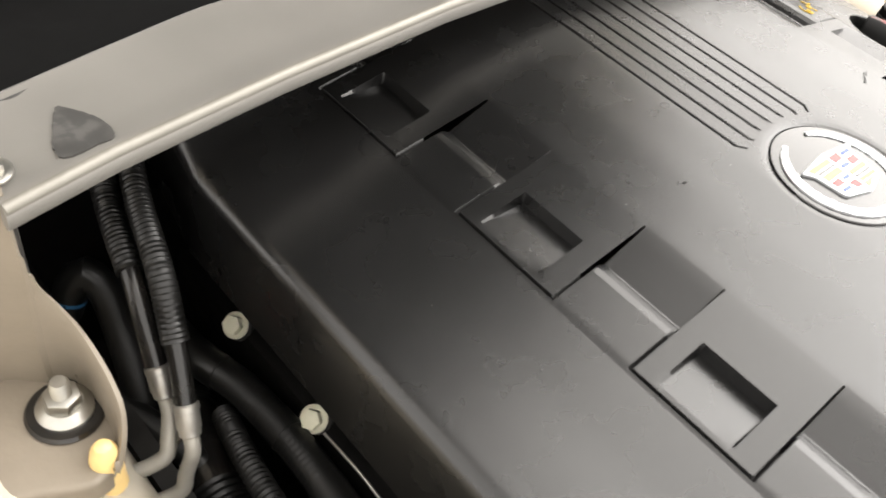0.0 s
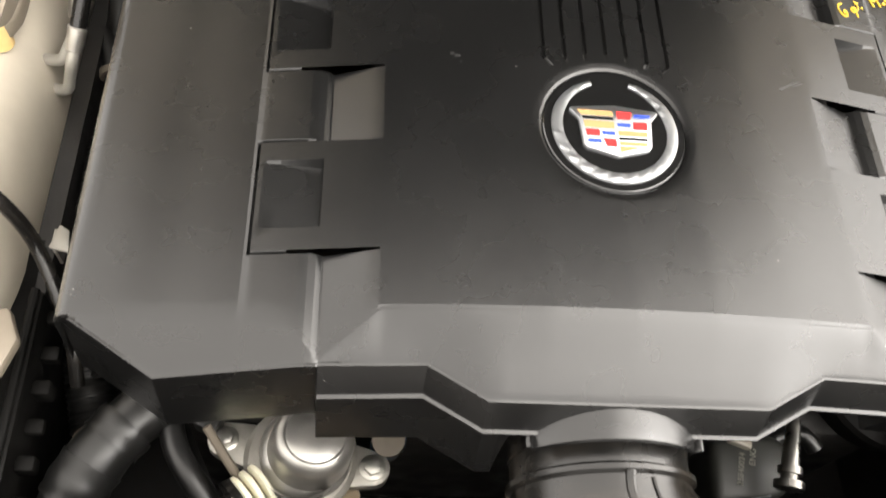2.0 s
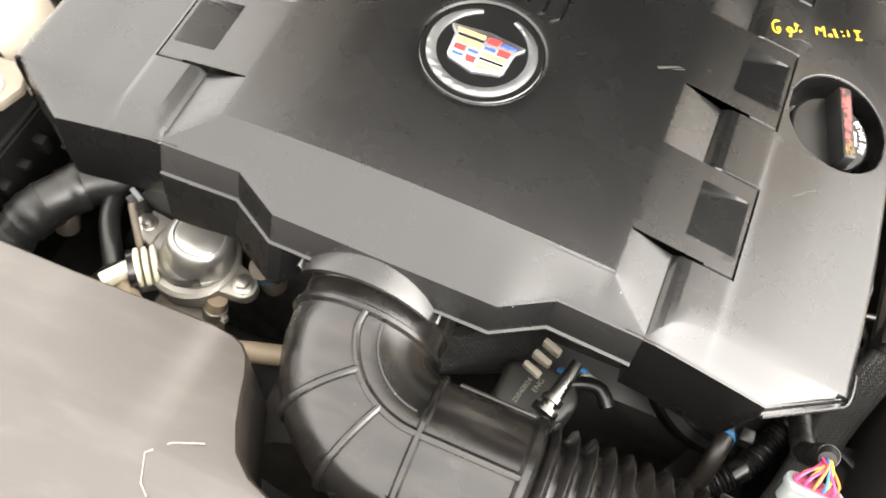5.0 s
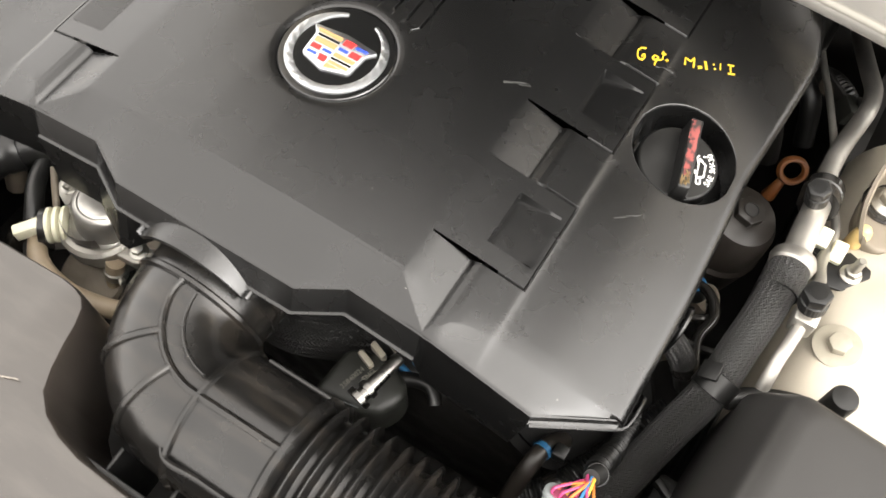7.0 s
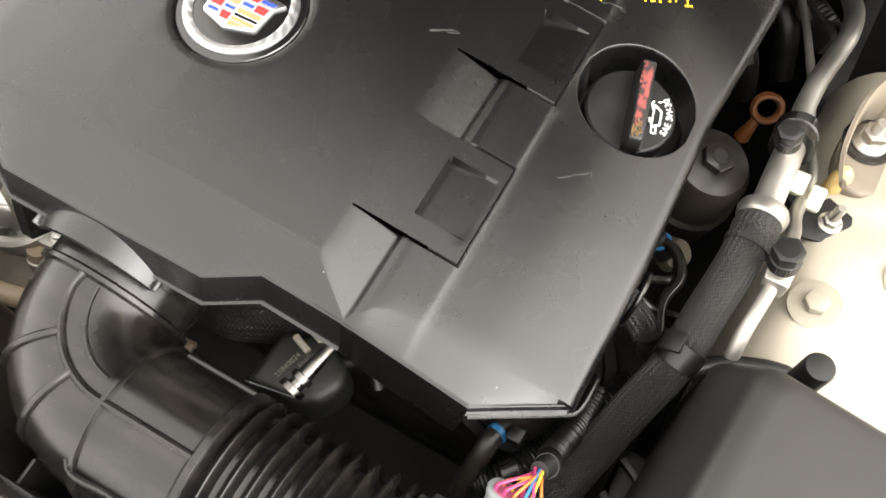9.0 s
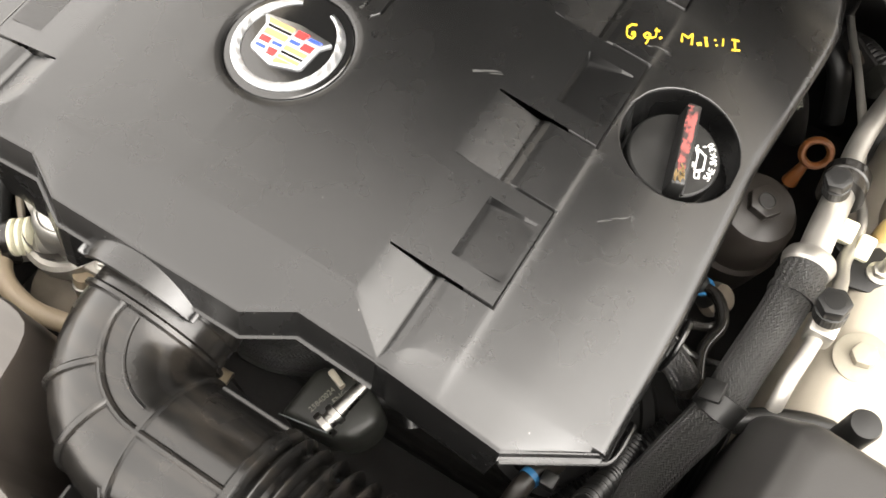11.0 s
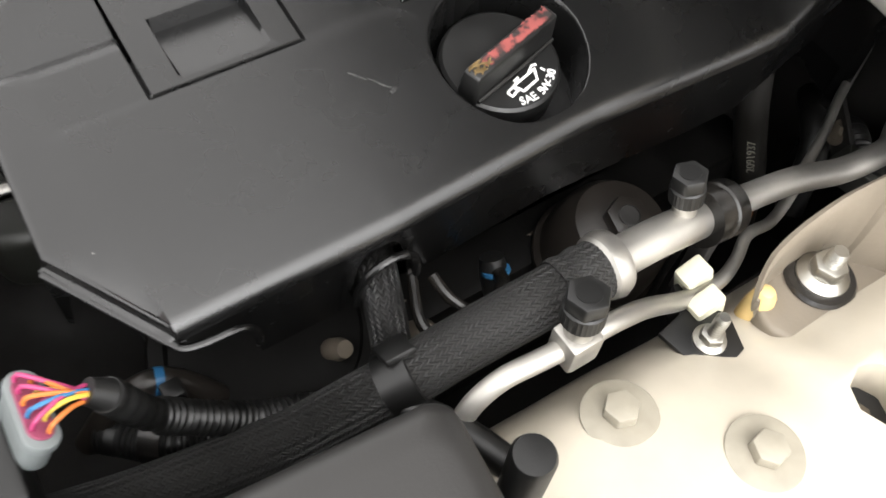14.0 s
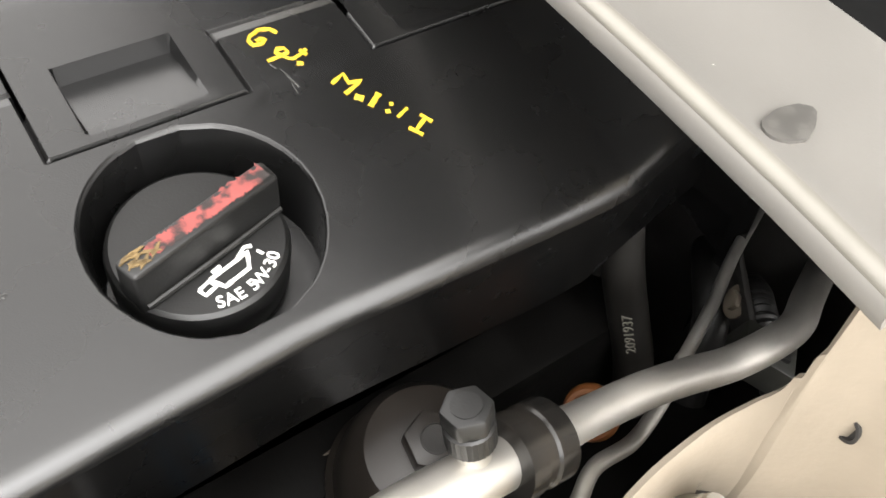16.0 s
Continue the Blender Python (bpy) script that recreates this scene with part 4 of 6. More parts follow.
part("rib", duct_ring((0.0, -0.198, DZ), (0, 1, 0), DR, 0.0045), RUBBER, duct)
for deg in (219, 245):
    a = radians(deg)
    c = Vector((BEND[0] + BEND[0] * math.cos(a), BEND[1] + RB * math.sin(a), DZ))
    out = Vector((math.cos(a), math.sin(a), 0))
    arc = [c + (DR + 0.0005) * (math.sin(t) * out + math.cos(t) * Vector((0, 0, 1))) for t in (radians(8 * k) for k in range(21))]
    part("rib", tube(arc, 0.0030, 10, 0.01), RUBBER, duct)
part("rib", duct_ring((0.070, -0.264, DZ), (1, 0, 0), DR, 0.0042), RUBBER, duct)
part("rib", duct_ring((0.144, -0.264, DZ), (1, 0, 0), DR, 0.005, 1.3), RUBBER, duct)
part("mouth", duct_ring((0.0, -0.176, DZ), (0, 1, 0), DR - 0.003, 0.005, 2.0), RUBBER, duct)
# long rib over the back of the elbow
ridge_pts = [(0.002, -0.200, DZ + DR)]
for k in range(1, 9):
    a = math.pi + 0.5 * math.pi * k / 8
    ridge_pts.append((BEND[0] + BEND[0] * math.cos(a), BEND[1] + RB * math.sin(a), DZ + DR))
ridge_pts += [(0.10, -0.264, DZ + DR), (0.143, -0.264, DZ + DR)]
part("rib", tube(ridge_pts, 0.0032, 10, 0.005), RUBBER, duct)
part("rib", tube([(x, y - 0.045 if x > 0.06 else y - 0.02, z - 0.02) for x, y, z in ridge_pts[7:]], 0.0028, 10, 0.005), RUBBER, duct)
# border of the smooth field inside the bend
border = []
for k in range(11):
    a = math.pi + 0.10 + (0.5 * math.pi - 0.2) * k / 10
    q = 0.052
    border.append((BEND[0] + q * math.cos(a), BEND[1] + q * math.sin(a), DZ + math.sqrt(DR ** 2 - 0.0145 ** 2) - 0.0002))
part("field_border", tube(border, 0.0016, 8, 0.004), RUBBER, duct)
part("seam_flange", block(0.080, 0.146, -0.2105, -0.2060, 0.806, 0.818, 0.0012), RUBBER, duct, "dusty moulding seam")
# bellows
prof = [(0.0565, -0.003), (0.0572, 0.001)]
for k in range(9):
    x = 0.0042 + 0.0135 * k
    prof += [(0.0512, x), (0.0518, x + 0.0022), (0.0598, x + 0.0048), (0.0612, x + 0.0063), (0.0598, x + 0.0078), (0.0518, x + 0.0104)]
prof += [(0.0515, 0.1265), (0.0555, 0.130), (0.0560, 0.150)]
BELL = Matrix.Translation((0.144, -0.264, DZ)) @ Matrix.Rotation(radians(92.5), 4, "Y")
part("bellows", move(lathe(prof, 48), BELL), RUBBER, duct, "corrugated bellows section", angle=60)
part("end_collar", move(lathe([(0.0550, 0.1240), (0.0566, 0.1245), (0.0568, 0.1330), (0.0550, 0.1335)], 48, caps=False), BELL), DUSTY, duct, "dusty collar at the end of the bellows")

clamp = tagged(empty("hose_clamp", (0.285, -0.255, 0.80)), "bright steel worm-drive hose clamp round the air duct", "hose clamp")
part("band", move(lathe([(0.0562, 0.133), (0.0575, 0.1332), (0.0575, 0.1468), (0.0562, 0.147)], 48, caps=False), BELL), STEEL, clamp)
part("buckle", move(merge(block(0.052, 0.061, -0.012, 0.012, 0.1310, 0.1490, 0.002)), BELL @ Matrix.Rotation(radians(-166), 4, "Z")), STEEL, clamp)
part("screw", move(merge(block(0.050, 0.062, -0.010, 0.010, 0.1325, 0.1475, 0.002), move(lathe([(0.0045, 0), (0.0045, 0.02), (0.003, 0.022)], 14), Matrix.Translation((0.058, 0.006, 0.140)) @ Matrix.Rotation(radians(-90), 4, "X"))), BELL @ Matrix.Rotation(radians(112), 4, "Z")), STEEL, clamp)

housing = tagged(empty("air_sensor_housing", (0.34, -0.27, 0.79)), "black plastic air flow sensor housing behind the bellows", "sensor housing")
part("tube_body", move(lathe([(0.050, 0.146), (0.0555, 0.1465), (0.0555, 0.152), (0.0525, 0.153), (0.0525, 0.23), (0.058, 0.232), (0.058, 0.245)], 48), BELL), DULL, housing)
part("collar", move(lathe([(0.0525, 0.1585), (0.0550, 0.159), (0.0550, 0.163), (0.0525, 0.1635)], 48, caps=False), BELL), DULL, housing)
for y in (-0.272, -0.255, -0.238):
    part("lug", move(block(-0.006, 0.006, -0.0045, 0.0045, 0, 0.010, 0.0015), Matrix.Translation((0.313, y, 0.842))), DULL, housing)
part("sensor_base", block(0.315, 0.358, -0.247, -0.200, 0.80, 0.835, 0.004), DULL, housing)

# wiring plug with coloured wires
plug = tagged(empty("sensor_plug", (0.337, -0.195, 0.86)), "grey wiring plug with pink, orange and yellow wires", "wiring plug")
PL = Matrix.Translation((0.326, -0.1855, 0.845)) @ Matrix.Rotation(radians(-92), 4, "Z") @ Matrix.Rotation(radians(-30), 4, "Y") @ Matrix.Scale(0.84, 4)
FADED = material("faded pink rubber", (0.22, 0.04, 0.085), 0.6, mottle=0.25, mottle_size=150)
oval = [(sx * 0.0085 * math.cos(t), sy * 0.014 + 0.0085 * math.sin(t)) for sx, sy, t in [(1, 1, radians(18 * k)) for k in range(11)] + [(1, -1, radians(180 + 18 * k)) for k in range(11)]]
part("plug_body", move(prism(oval, -0.024, -0.002, 0.002, 2), PL), GREYP, plug)
part("plug_rim", move(prism([(x * 1.13, y * 1.08) for x, y in oval], -0.008, -0.001, 0.0016, 2), PL), GREYP, plug)
part("face", move(prism([(x * 0.8, y * 0.86) for x, y in oval], -0.002, 0.0002, 0.0003, 1), PL), FADED, plug, "faded pink seal face")
rnd = random.Random(9)
for k, mat in enumerate((PINK, AMBER, PINK, LIME, AMBER, PINK, BLUE, LIME, PINK, AMBER)):
    a = PL @ Vector((0.0035 * (-1) ** k, -0.0165 + 0.0036 * k, -0.002))
    e = Vector((0.330, -0.1630, 0.842)) + Vector((rnd.uniform(-0.004, 0.004), rnd.uniform(-0.002, 0.002), rnd.uniform(-0.004, 0.004)))
    part("wire", tube([a, a + Vector((0.0, 0.003, 0.006)), a.lerp(e, 0.6) + Vector((0, 0, 0.006)), e], 0.0011, 7, 0.003), mat, plug)
part("cuff", tube([(0.3300, -0.1645, 0.8440), (0.3325, -0.1575, 0.8360)], lambda s: 0.0062 + 0.15 * s, 16, 0.003), DULL, plug, "taped end of the harness")

# ---- radiator shroud at the front ----
REAR = [(-0.46, -0.280), (-0.445, -0.265), (-0.43, -0.255), (-0.41, -0.2495), (-0.22, -0.2465), (-0.10, -0.2420), (-0.085, -0.2435), (-0.076, -0.2465), (-0.069, -0.2530), (-0.062, -0.2660), (-0.056, -0.2830), (-0.048, -0.3020), (-0.038, -0.3190), (-0.022, -0.3310), (-0.003, -0.3380), (0.02, -0.3425), (0.06, -0.3440), (0.46, -0.3440)]
shroud = tagged(empty("radiator_shroud", (0, -0.35, 0.80)), "dusty dark grey plastic radiator cover with duct cut-out", "radiator cover")
xs = sorted({-0.46 + 0.02 * k for k in range(47)} | {x for x, _ in REAR})
bm = bmesh.new()
rows = []
for x in xs:
    ye = lerp(x, REAR)
    yb = min(-0.339, ye - 0.002)
    zr = 0.840 - 0.018 * min(1.0, max(0.0, (ye - yb) / 0.09))
    rows.append([bm.verts.new((x, y, z)) for y, z in ((ye + 0.002, 0.70), (ye + 0.002, zr - 0.006), (ye + 0.001, zr - 0.0015), (ye, zr), (yb + 0.0015, 0.8398), (yb - 0.0015, 0.8402), (-0.4140, 0.8378), (-0.4175, 0.8366), (-0.4195, 0.833), (-0.440, 0.822), (-0.443, 0.818), (-0.443, 0.70))])
for p, q in zip(rows, rows[1:]):
    for k in range(len(p) - 1):
        bm.faces.new((p[k], p[k + 1], q[k + 1], q[k]))
bmesh.ops.recalc_face_normals(bm, faces=bm.faces)
part("panel", bm, SHROUD, shroud, angle=30)
part("scuff", stroke([(-0.058, -0.322), (-0.078, -0.330), (-0.090, -0.343), (-0.082, -0.361), (-0.074, -0.367)], 0.0013, lambda x, y: 0.8385 if y > -0.339 else 0.8406, 0.0003), material("pale scuffed plastic", (0.20, 0.18, 0.155), 0.5, mottle=0.3, mottle_size=200), shroud, "pale curved scuff")
for k in range(6):
    x = 0.02 + 0.055 * k
    part("rib", block(x, x + 0.003, -0.342, -0.318, 0.70, 0.795, 0.001), DULL, shroud)
part("inner_wall", block(0.0, 0.40, -0.3435, -0.337, 0.60, 0.80, 0.002), DULL, shroud)
for k, (y, z, r) in enumerate(((-0.458, 0.822, 0.008), (-0.474, 0.818, 0.006), (-0.494, 0.808, 0.009))):
    bar = tube([(-0.45, y, z), (0.0, y + 0.002, z), (0.45, y, z)], r, 14, 0.03, flat=0.7)
    tagged(part("front_seal_strip", bar, (STEEL, SHROUD, SHROUD)[k]), "long weatherstrip along the front edge of the bay", "seal strip", group="front seal strips")
tagged(part("slam_panel", block(-0.46, 0.46, -0.56, -0.442, 0.795, 0.810, 0.004), SHROUD), "dark plastic panel in front of the radiator cover", "front panel")

# ---- coolant outlet at the front of the engine ----
outlet = tagged(empty("coolant_housing", (-0.19, -0.15, 0.66)), "cast aluminium coolant housing with domed steel cap and bolt lugs", "coolant housing")
OC = (-0.193, -0.150)
part("cap", move(lathe([(0.036, 0.688), (0.0365, 0.694), (0.0350, 0.697), (0.0312, 0.700), (0.0300, 0.722), (0.0290, 0.7265), (0.0260, 0.7310), (0.0225, 0.7328), (0.0210, 0.7322), (0.0195, 0.7332), (0.009, 0.7342)], 40), Matrix.Translation((*OC, 0.703)) @ Matrix.Rotation(radians(7), 4, "Y") @ Matrix.Rotation(radians(-4), 4, "X") @ Matrix.Translation((0.006, 0.005, -0.697))), SATIN, outlet, "drawn steel cap")
bm = bmesh.new()
arc = [[bm.verts.new((OC[0] + 0.0334 * math.cos(radians(a)), OC[1] + 0.0334 * math.sin(radians(a)), z)) for z in (0.7025, 0.7185)] for a in range(-150, -44, 8)]
for p, q in zip(arc, arc[1:]):
    bm.faces.new((p[0], q[0], q[1], p[1]))
part("sticker", bm, SHROUD, outlet, "grey printed sticker")
for k in range(14):
    a = radians(-142 + 4.2 * k + (26 if k > 7 else 0))
    w = 0.0006 + 0.0007 * (k * 7 % 3)
    bar = block(-0.0002, 0.0002, -w, w, 0.7055, 0.7130 if k < 8 else 0.7090, 0)
    part("printed_bar", move(bar, Matrix.Translation((OC[0] + 0.0338 * math.cos(a), OC[1] + 0.0338 * math.sin(a), 0)) @ Matrix.Rotation(a, 4, "Z")), DARK, outlet)
part("body", move(lathe([(0.030, 0.64), (0.034, 0.66), (0.041, 0.680), (0.042, 0.698), (0.038, 0.701)], 40), Matrix.Translation((*OC, 0))), CAST, outlet)
for a, d in ((-6, 0.0535), (166, 0.058), (80, 0.052)):
    c, s = math.cos(radians(a)), math.sin(radians(a))
    p = (OC[0] + d * c, OC[1] + d * s)
    lug = prism([(OC[0] + 0.03 * c - 0.018 * s, OC[1] + 0.03 * s + 0.018 * c), (OC[0] + 0.03 * c + 0.018 * s, OC[1] + 0.03 * s - 0.018 * c)] + [(p[0] + 0.0135 * math.cos(t), p[1] + 0.0135 * math.sin(t)) for t in (radians(a - 70 + 20 * k) for k in range(8))], 0.683, 0.697, 0.002)
    part("lug", lug, CAST, outlet)
    hex_bolt("bolt", (*p, 0.697), (0, 0, 1), 0.0068, STEEL, outlet, washer=1.45, height=0.9)
part("neck", tube([(-0.215, -0.165, 0.675), (-0.232, -0.178, 0.675), (-0.250, -0.190, 0.672)], 0.014, 18), CAST, outlet)
part("side_tube", tube([(-0.128, -0.128, 0.655), (-0.128, -0.133, 0.690), (-0.129, -0.137, 0.708)], 0.0125, 18), GRIME, outlet)
part("blue_mark", move(lathe([(0.0137, -0.003), (0.0139, 0.003)], 18, caps=False), aim((-0.1285, -0.1345, 0.697), (0, -0.15, 1))), BLUE, outlet, "blue paint mark")
part("pulley_disc", move(lathe([(0.034, -0.006), (0.036, 0.0), (0.033, 0.004), (0.012, 0.005)], 32), aim((-0.185, -0.193, 0.655), (0.05, -0.35, 1))), GRIME, outlet, "grey disc below the housing")
settle(outlet, -0.001, -0.006, 0.002)
quick = tagged(empty("quick_connector", (-0.235, -0.185, 0.69)), "pale nylon quick connector on a black coolant pipe", "connector")
for k in range(3):
    part("collar", move(lathe([(0.016, 0), (0.018, 0.001), (0.018, 0.004), (0.016, 0.005)], 20), aim((-0.222 - 0.006 * k, -0.170 - 0.0045 * k, 0.690), (-0.75, -0.6, 0.1))), NYLON, quick)
part("tab", move(block(-0.006, 0.006, -0.014, 0.014, 0, 0.014, 0.002), Matrix.Translation((-0.246, -0.196, 0.690)) @ Matrix.Rotation(radians(-35), 4, "Z")), NYLON, quick)
part("ring", move(lathe([(0.012, 0), (0.022, 0.001), (0.022, 0.008), (0.012, 0.009)], 24), aim((-0.236, -0.182, 0.684), (-0.75, -0.6, 0.1))), RUBBER, quick)
part("pipe", tube([(-0.242, -0.186, 0.684), (-0.262, -0.198, 0.676), (-0.27, -0.215, 0.65), (-0.26, -0.23, 0.60)], 0.0125, 16), RUBBER, quick)
settle(quick, 0.004, -0.006, 0.012)
tagged(part("tan_hose", tube([(-0.245, -0.198, 0.69), (-0.210, -0.222, 0.705), (-0.165, -0.232, 0.712), (-0.130, -0.226, 0.705), (-0.095, -0.213, 0.700), (-0.045, -0.198, 0.695), (0.02, -0.19, 0.68)], 0.0095, 16), TAN), "tan coolant hose behind the radiator cover", "hose")
branch = tagged(empty("branch_hose", (-0.165, -0.188, 0.60)), "tan branch hose with a spring clamp below the coolant housing", "hose")
part("hose", tube([(-0.158, -0.180, 0.690), (-0.162, -0.188, 0.665), (-0.160, -0.200, 0.63), (-0.150, -0.215, 0.60)], 0.0095, 16), TAN, branch)
part("clamp", move(lathe([(0.0098, 0), (0.0115, 0.0004), (0.0115, 0.0100), (0.0098, 0.0104)], 20), aim((-0.161, -0.186, 0.668), (0.1, 0.25, 1))), STEEL, branch, "zinc spring clamp")
for dz in (0.0015, 0.0065):
    part("clamp_tab", move(block(-0.016, -0.009, -0.003, 0.003, dz, dz + 0.002, 0.0005), aim((-0.161, -0.186, 0.668), (0.1, 0.25, 1))), STEEL, branch)
rh = tagged(empty("radiator_hose", (-0.33, -0.16, 0.68)), "thick black radiator hose wrapped with tape", "hose")
RH = spline([(-0.285, -0.10, 0.70), (-0.320, -0.135, 0.705), (-0.345, -0.170, 0.700), (-0.362, -0.205, 0.685), (-0.375, -0.25, 0.66)], 0.004)
part("hose", tube(RH, lambda s: 0.0215 + 0.0010 * math.sin(s * 90), 20, smooth=False), DULL, rh)
for k, n_seg in ((3, 6), (12, 5), (20, 8), (30, 5)):
    part("tape", tube(RH[k:k + n_seg], lambda s: 0.0232 + 0.0006 * math.sin(s * 400 + k), 20, smooth=False), DULL, rh, "wrap of black tape")
tagged(part("breather_pipe", tube([(-0.296, -0.110, 0.70), (-0.285, -0.150, 0.70), (-0.265, -0.180, 0.695), (-0.235, -0.222, 0.675), (-0.21, -0.26, 0.64)], 0.0095, 14), DULL), "slim black pipe in front of the engine", "pipe")
tagged(part("steel_rod", tube([(-0.262, -0.140, 0.722), (-0.250, -0.156, 0.712), (-0.236, -0.174, 0.700)], 0.0035, 10), GRIME), "thin dull steel rod beside the coolant housing", "rod")
wc = tagged(empty("wiring_connector", (-0.262, -0.13, 0.71)), "small dark wiring connector with a pale clip", "connector")
part("body", move(block(-0.009, 0.009, -0.007, 0.007, -0.014, 0.006, 0.002), Matrix.Translation((-0.2625, -0.133, 0.712)) @ Matrix.Rotation(radians(-25), 4, "Z")), DULL, wc)
part("clip", move(block(-0.008, 0.008, -0.0025, 0.0025, 0.004, 0.009, 0.001), Matrix.Translation((-0.2645, -0.129, 0.712)) @ Matrix.Rotation(radians(-25), 4, "Z")), GREYP, wc, "pale clip")
tagged(part("tan_fitting", move(lathe([(0.012, -0.05), (0.0125, -0.012), (0.0145, -0.010), (0.0145, 0.0), (0.010, 0.003)], 22), aim((-0.352, -0.138, 0.672), (0.1, 0.3, 1))), GRIME), "grimy tan fitting between the hose and the liner", "fitting")
tagged(part("accessory_drum", move(lathe([(0.055, -0.05), (0.06, -0.045), (0.06, 0.03), (0.052, 0.042), (0.02, 0.046)], 32), aim((-0.02, -0.245, 0.655), (0.1, -1, 0.25))), DARK), "dark round accessory behind the air duct", "engine accessory")


# ---- dipstick, sensor and hoses between duct and cover ----
FITTING = material("dark plated steel", (0.16, 0.155, 0.145), 0.3, 1.0, mottle=0.3, mottle_size=60)
dip = tagged(empty("tube_fitting", (0.147, -0.17, 0.75)), "plated steel tube fitting with a collar beside the duct", "fitting")
part("stem", tube([(0.1445, -0.187, 0.776), (0.149, -0.168, 0.778), (0.155, -0.142, 0.781)], lambda s: 0.0062 if s < 0.022 else 0.0048, 16, smooth=False), FITTING, dip)
for d, r in ((0.0, 0.0105), (0.22, 0.0085)):
    c = Vector((0.1445, -0.187, 0.776)).lerp(Vector((0.155, -0.142, 0.781)), d)
    part("collar", move(lathe([(0.005, -0.003), (r, -0.0025), (r, 0.0025), (0.005, 0.003)], 24), aim(c, (0.0105, 0.045, 0.005))), FITTING, dip)
SENSOR = material("grey-green sensor plastic", (0.014, 0.0145, 0.012), 0.5, mottle=0.2, mottle_size=40, grain=0.1)
sens = tagged(empty("pressure_sensor", (0.13, -0.14, 0.72)), "dusty grey-green sensor body with printed number and pale terminals", "sensor")
plate = [(0.104, -0.148), (0.128, -0.140), (0.1515, -0.142), (0.166, -0.150), (0.170, -0.165), (0.160, -0.185), (0.1435, -0.192), (0.100, -0.197)]
part("body", prism(plate, 0.700, 0.752, 0.009, 4), SENSOR, sens)
for x, y in ((0.1335, -0.1262), (0.1290, -0.1390), (0.1245, -0.1510)):
    part("terminal", move(block(-0.0085, 0.0085, -0.0028, 0.0028, -0.010, 0.002, 0.0014), Matrix.Translation((x, y, 0.756)) @ Matrix.Rotation(radians(-20), 4, "Z")), BEIGE, sens, "pale terminal")
for x, y, z, length, r, mat in ((0.1730, -0.1320, 0.733, 0.009, 0.0046, NYLON), (0.1525, -0.1360, 0.735, 0.008, 0.0032, BLUE), (0.1620, -0.1260, 0.733, 0.008, 0.0032, BLUE)):
    part("wire_seal", move(lathe([(r * 0.7, -length), (r, -length * 0.8), (r, length * 0.8), (r * 0.7, length)], 14), aim((x, y, z), (0.93, -0.30, 0.2))), mat, sens)
part("rim", tube([(0.1015, -0.1963, 0.7524), (0.1425, -0.1888, 0.7524)], 0.0006, 8, smooth=False), GREYP, sens, "pale rim")
for word, size, x, y in (("25840024", 0.0062, 0.1235, -0.1700), ("ENG", 0.0066, 0.1340, -0.1610)):
    writing("number", word, size, Matrix.Translation((x, y, 0.7523)) @ Matrix.Rotation(radians(76), 4, "Z"), PRINT, sens)
part("pigtail", tube([(0.146, -0.150, 0.736), (0.168, -0.140, 0.740), (0.183, -0.140, 0.742), (0.192, -0.150, 0.738)], 0.0065, 12), DULL, sens)
tagged(part("braided_hose", tube([(0.018, -0.146, 0.685), (0.045, -0.146, 0.700), (0.070, -0.138, 0.706), (0.100, -0.120, 0.702), (0.12, -0.09, 0.69)], 0.021, 22), BRAID), "dusty braided hose under the cover's front edge", "hose")

# ---- engine masses under the cover ----
tagged(part("engine_block", merge(block(-0.285, 0.285, -0.128, 0.36, 0.45, 0.70, 0.01), block(-0.25, 0.25, -0.10, 0.34, 0.69, 0.78, 0.015)), DARK), "grimy dark engine block under the cover", "engine")
for sx in (-1, 1):
    head = tagged(empty("valve_cover", (sx * 0.27, 0.1, 0.66)), "grimy cast valve cover edge with bolts", "valve cover", group="valve covers")
    part("casting", block(min(sx * 0.245, sx * 0.314), max(sx * 0.245, sx * 0.314), -0.10, 0.33, 0.62, 0.722 if sx < 0 else 0.70, 0.008), DEEP_BLACK, head)
    for y in ((0.241, 0.144, 0.030) if sx < 0 else (0.125, 0.02, -0.06)):
        hex_bolt("bolt", (sx * (0.314 if sx < 0 else 0.292), y, 0.724 if sx < 0 else 0.690), (sx * 0.7, -0.2, 0.8), 0.0075, NYLON if sx < 0 else GRIME, head, washer=1.35, height=0.9, label="pale flange bolt")
        part("boss", move(lathe([(0.012, -0.03), (0.011, 0.0)], 20), aim((sx * (0.312 if sx < 0 else 0.291), y, 0.722 if sx < 0 else 0.688), (sx * 0.7, -0.2, 0.8))), DARK, head)

# ---- the left of the bay: hoses, conduits ----
def ridged(r, pitch=0.0042, depth=0.0011):
    return lambda s: r + depth * math.sin(2 * math.pi * s / pitch)


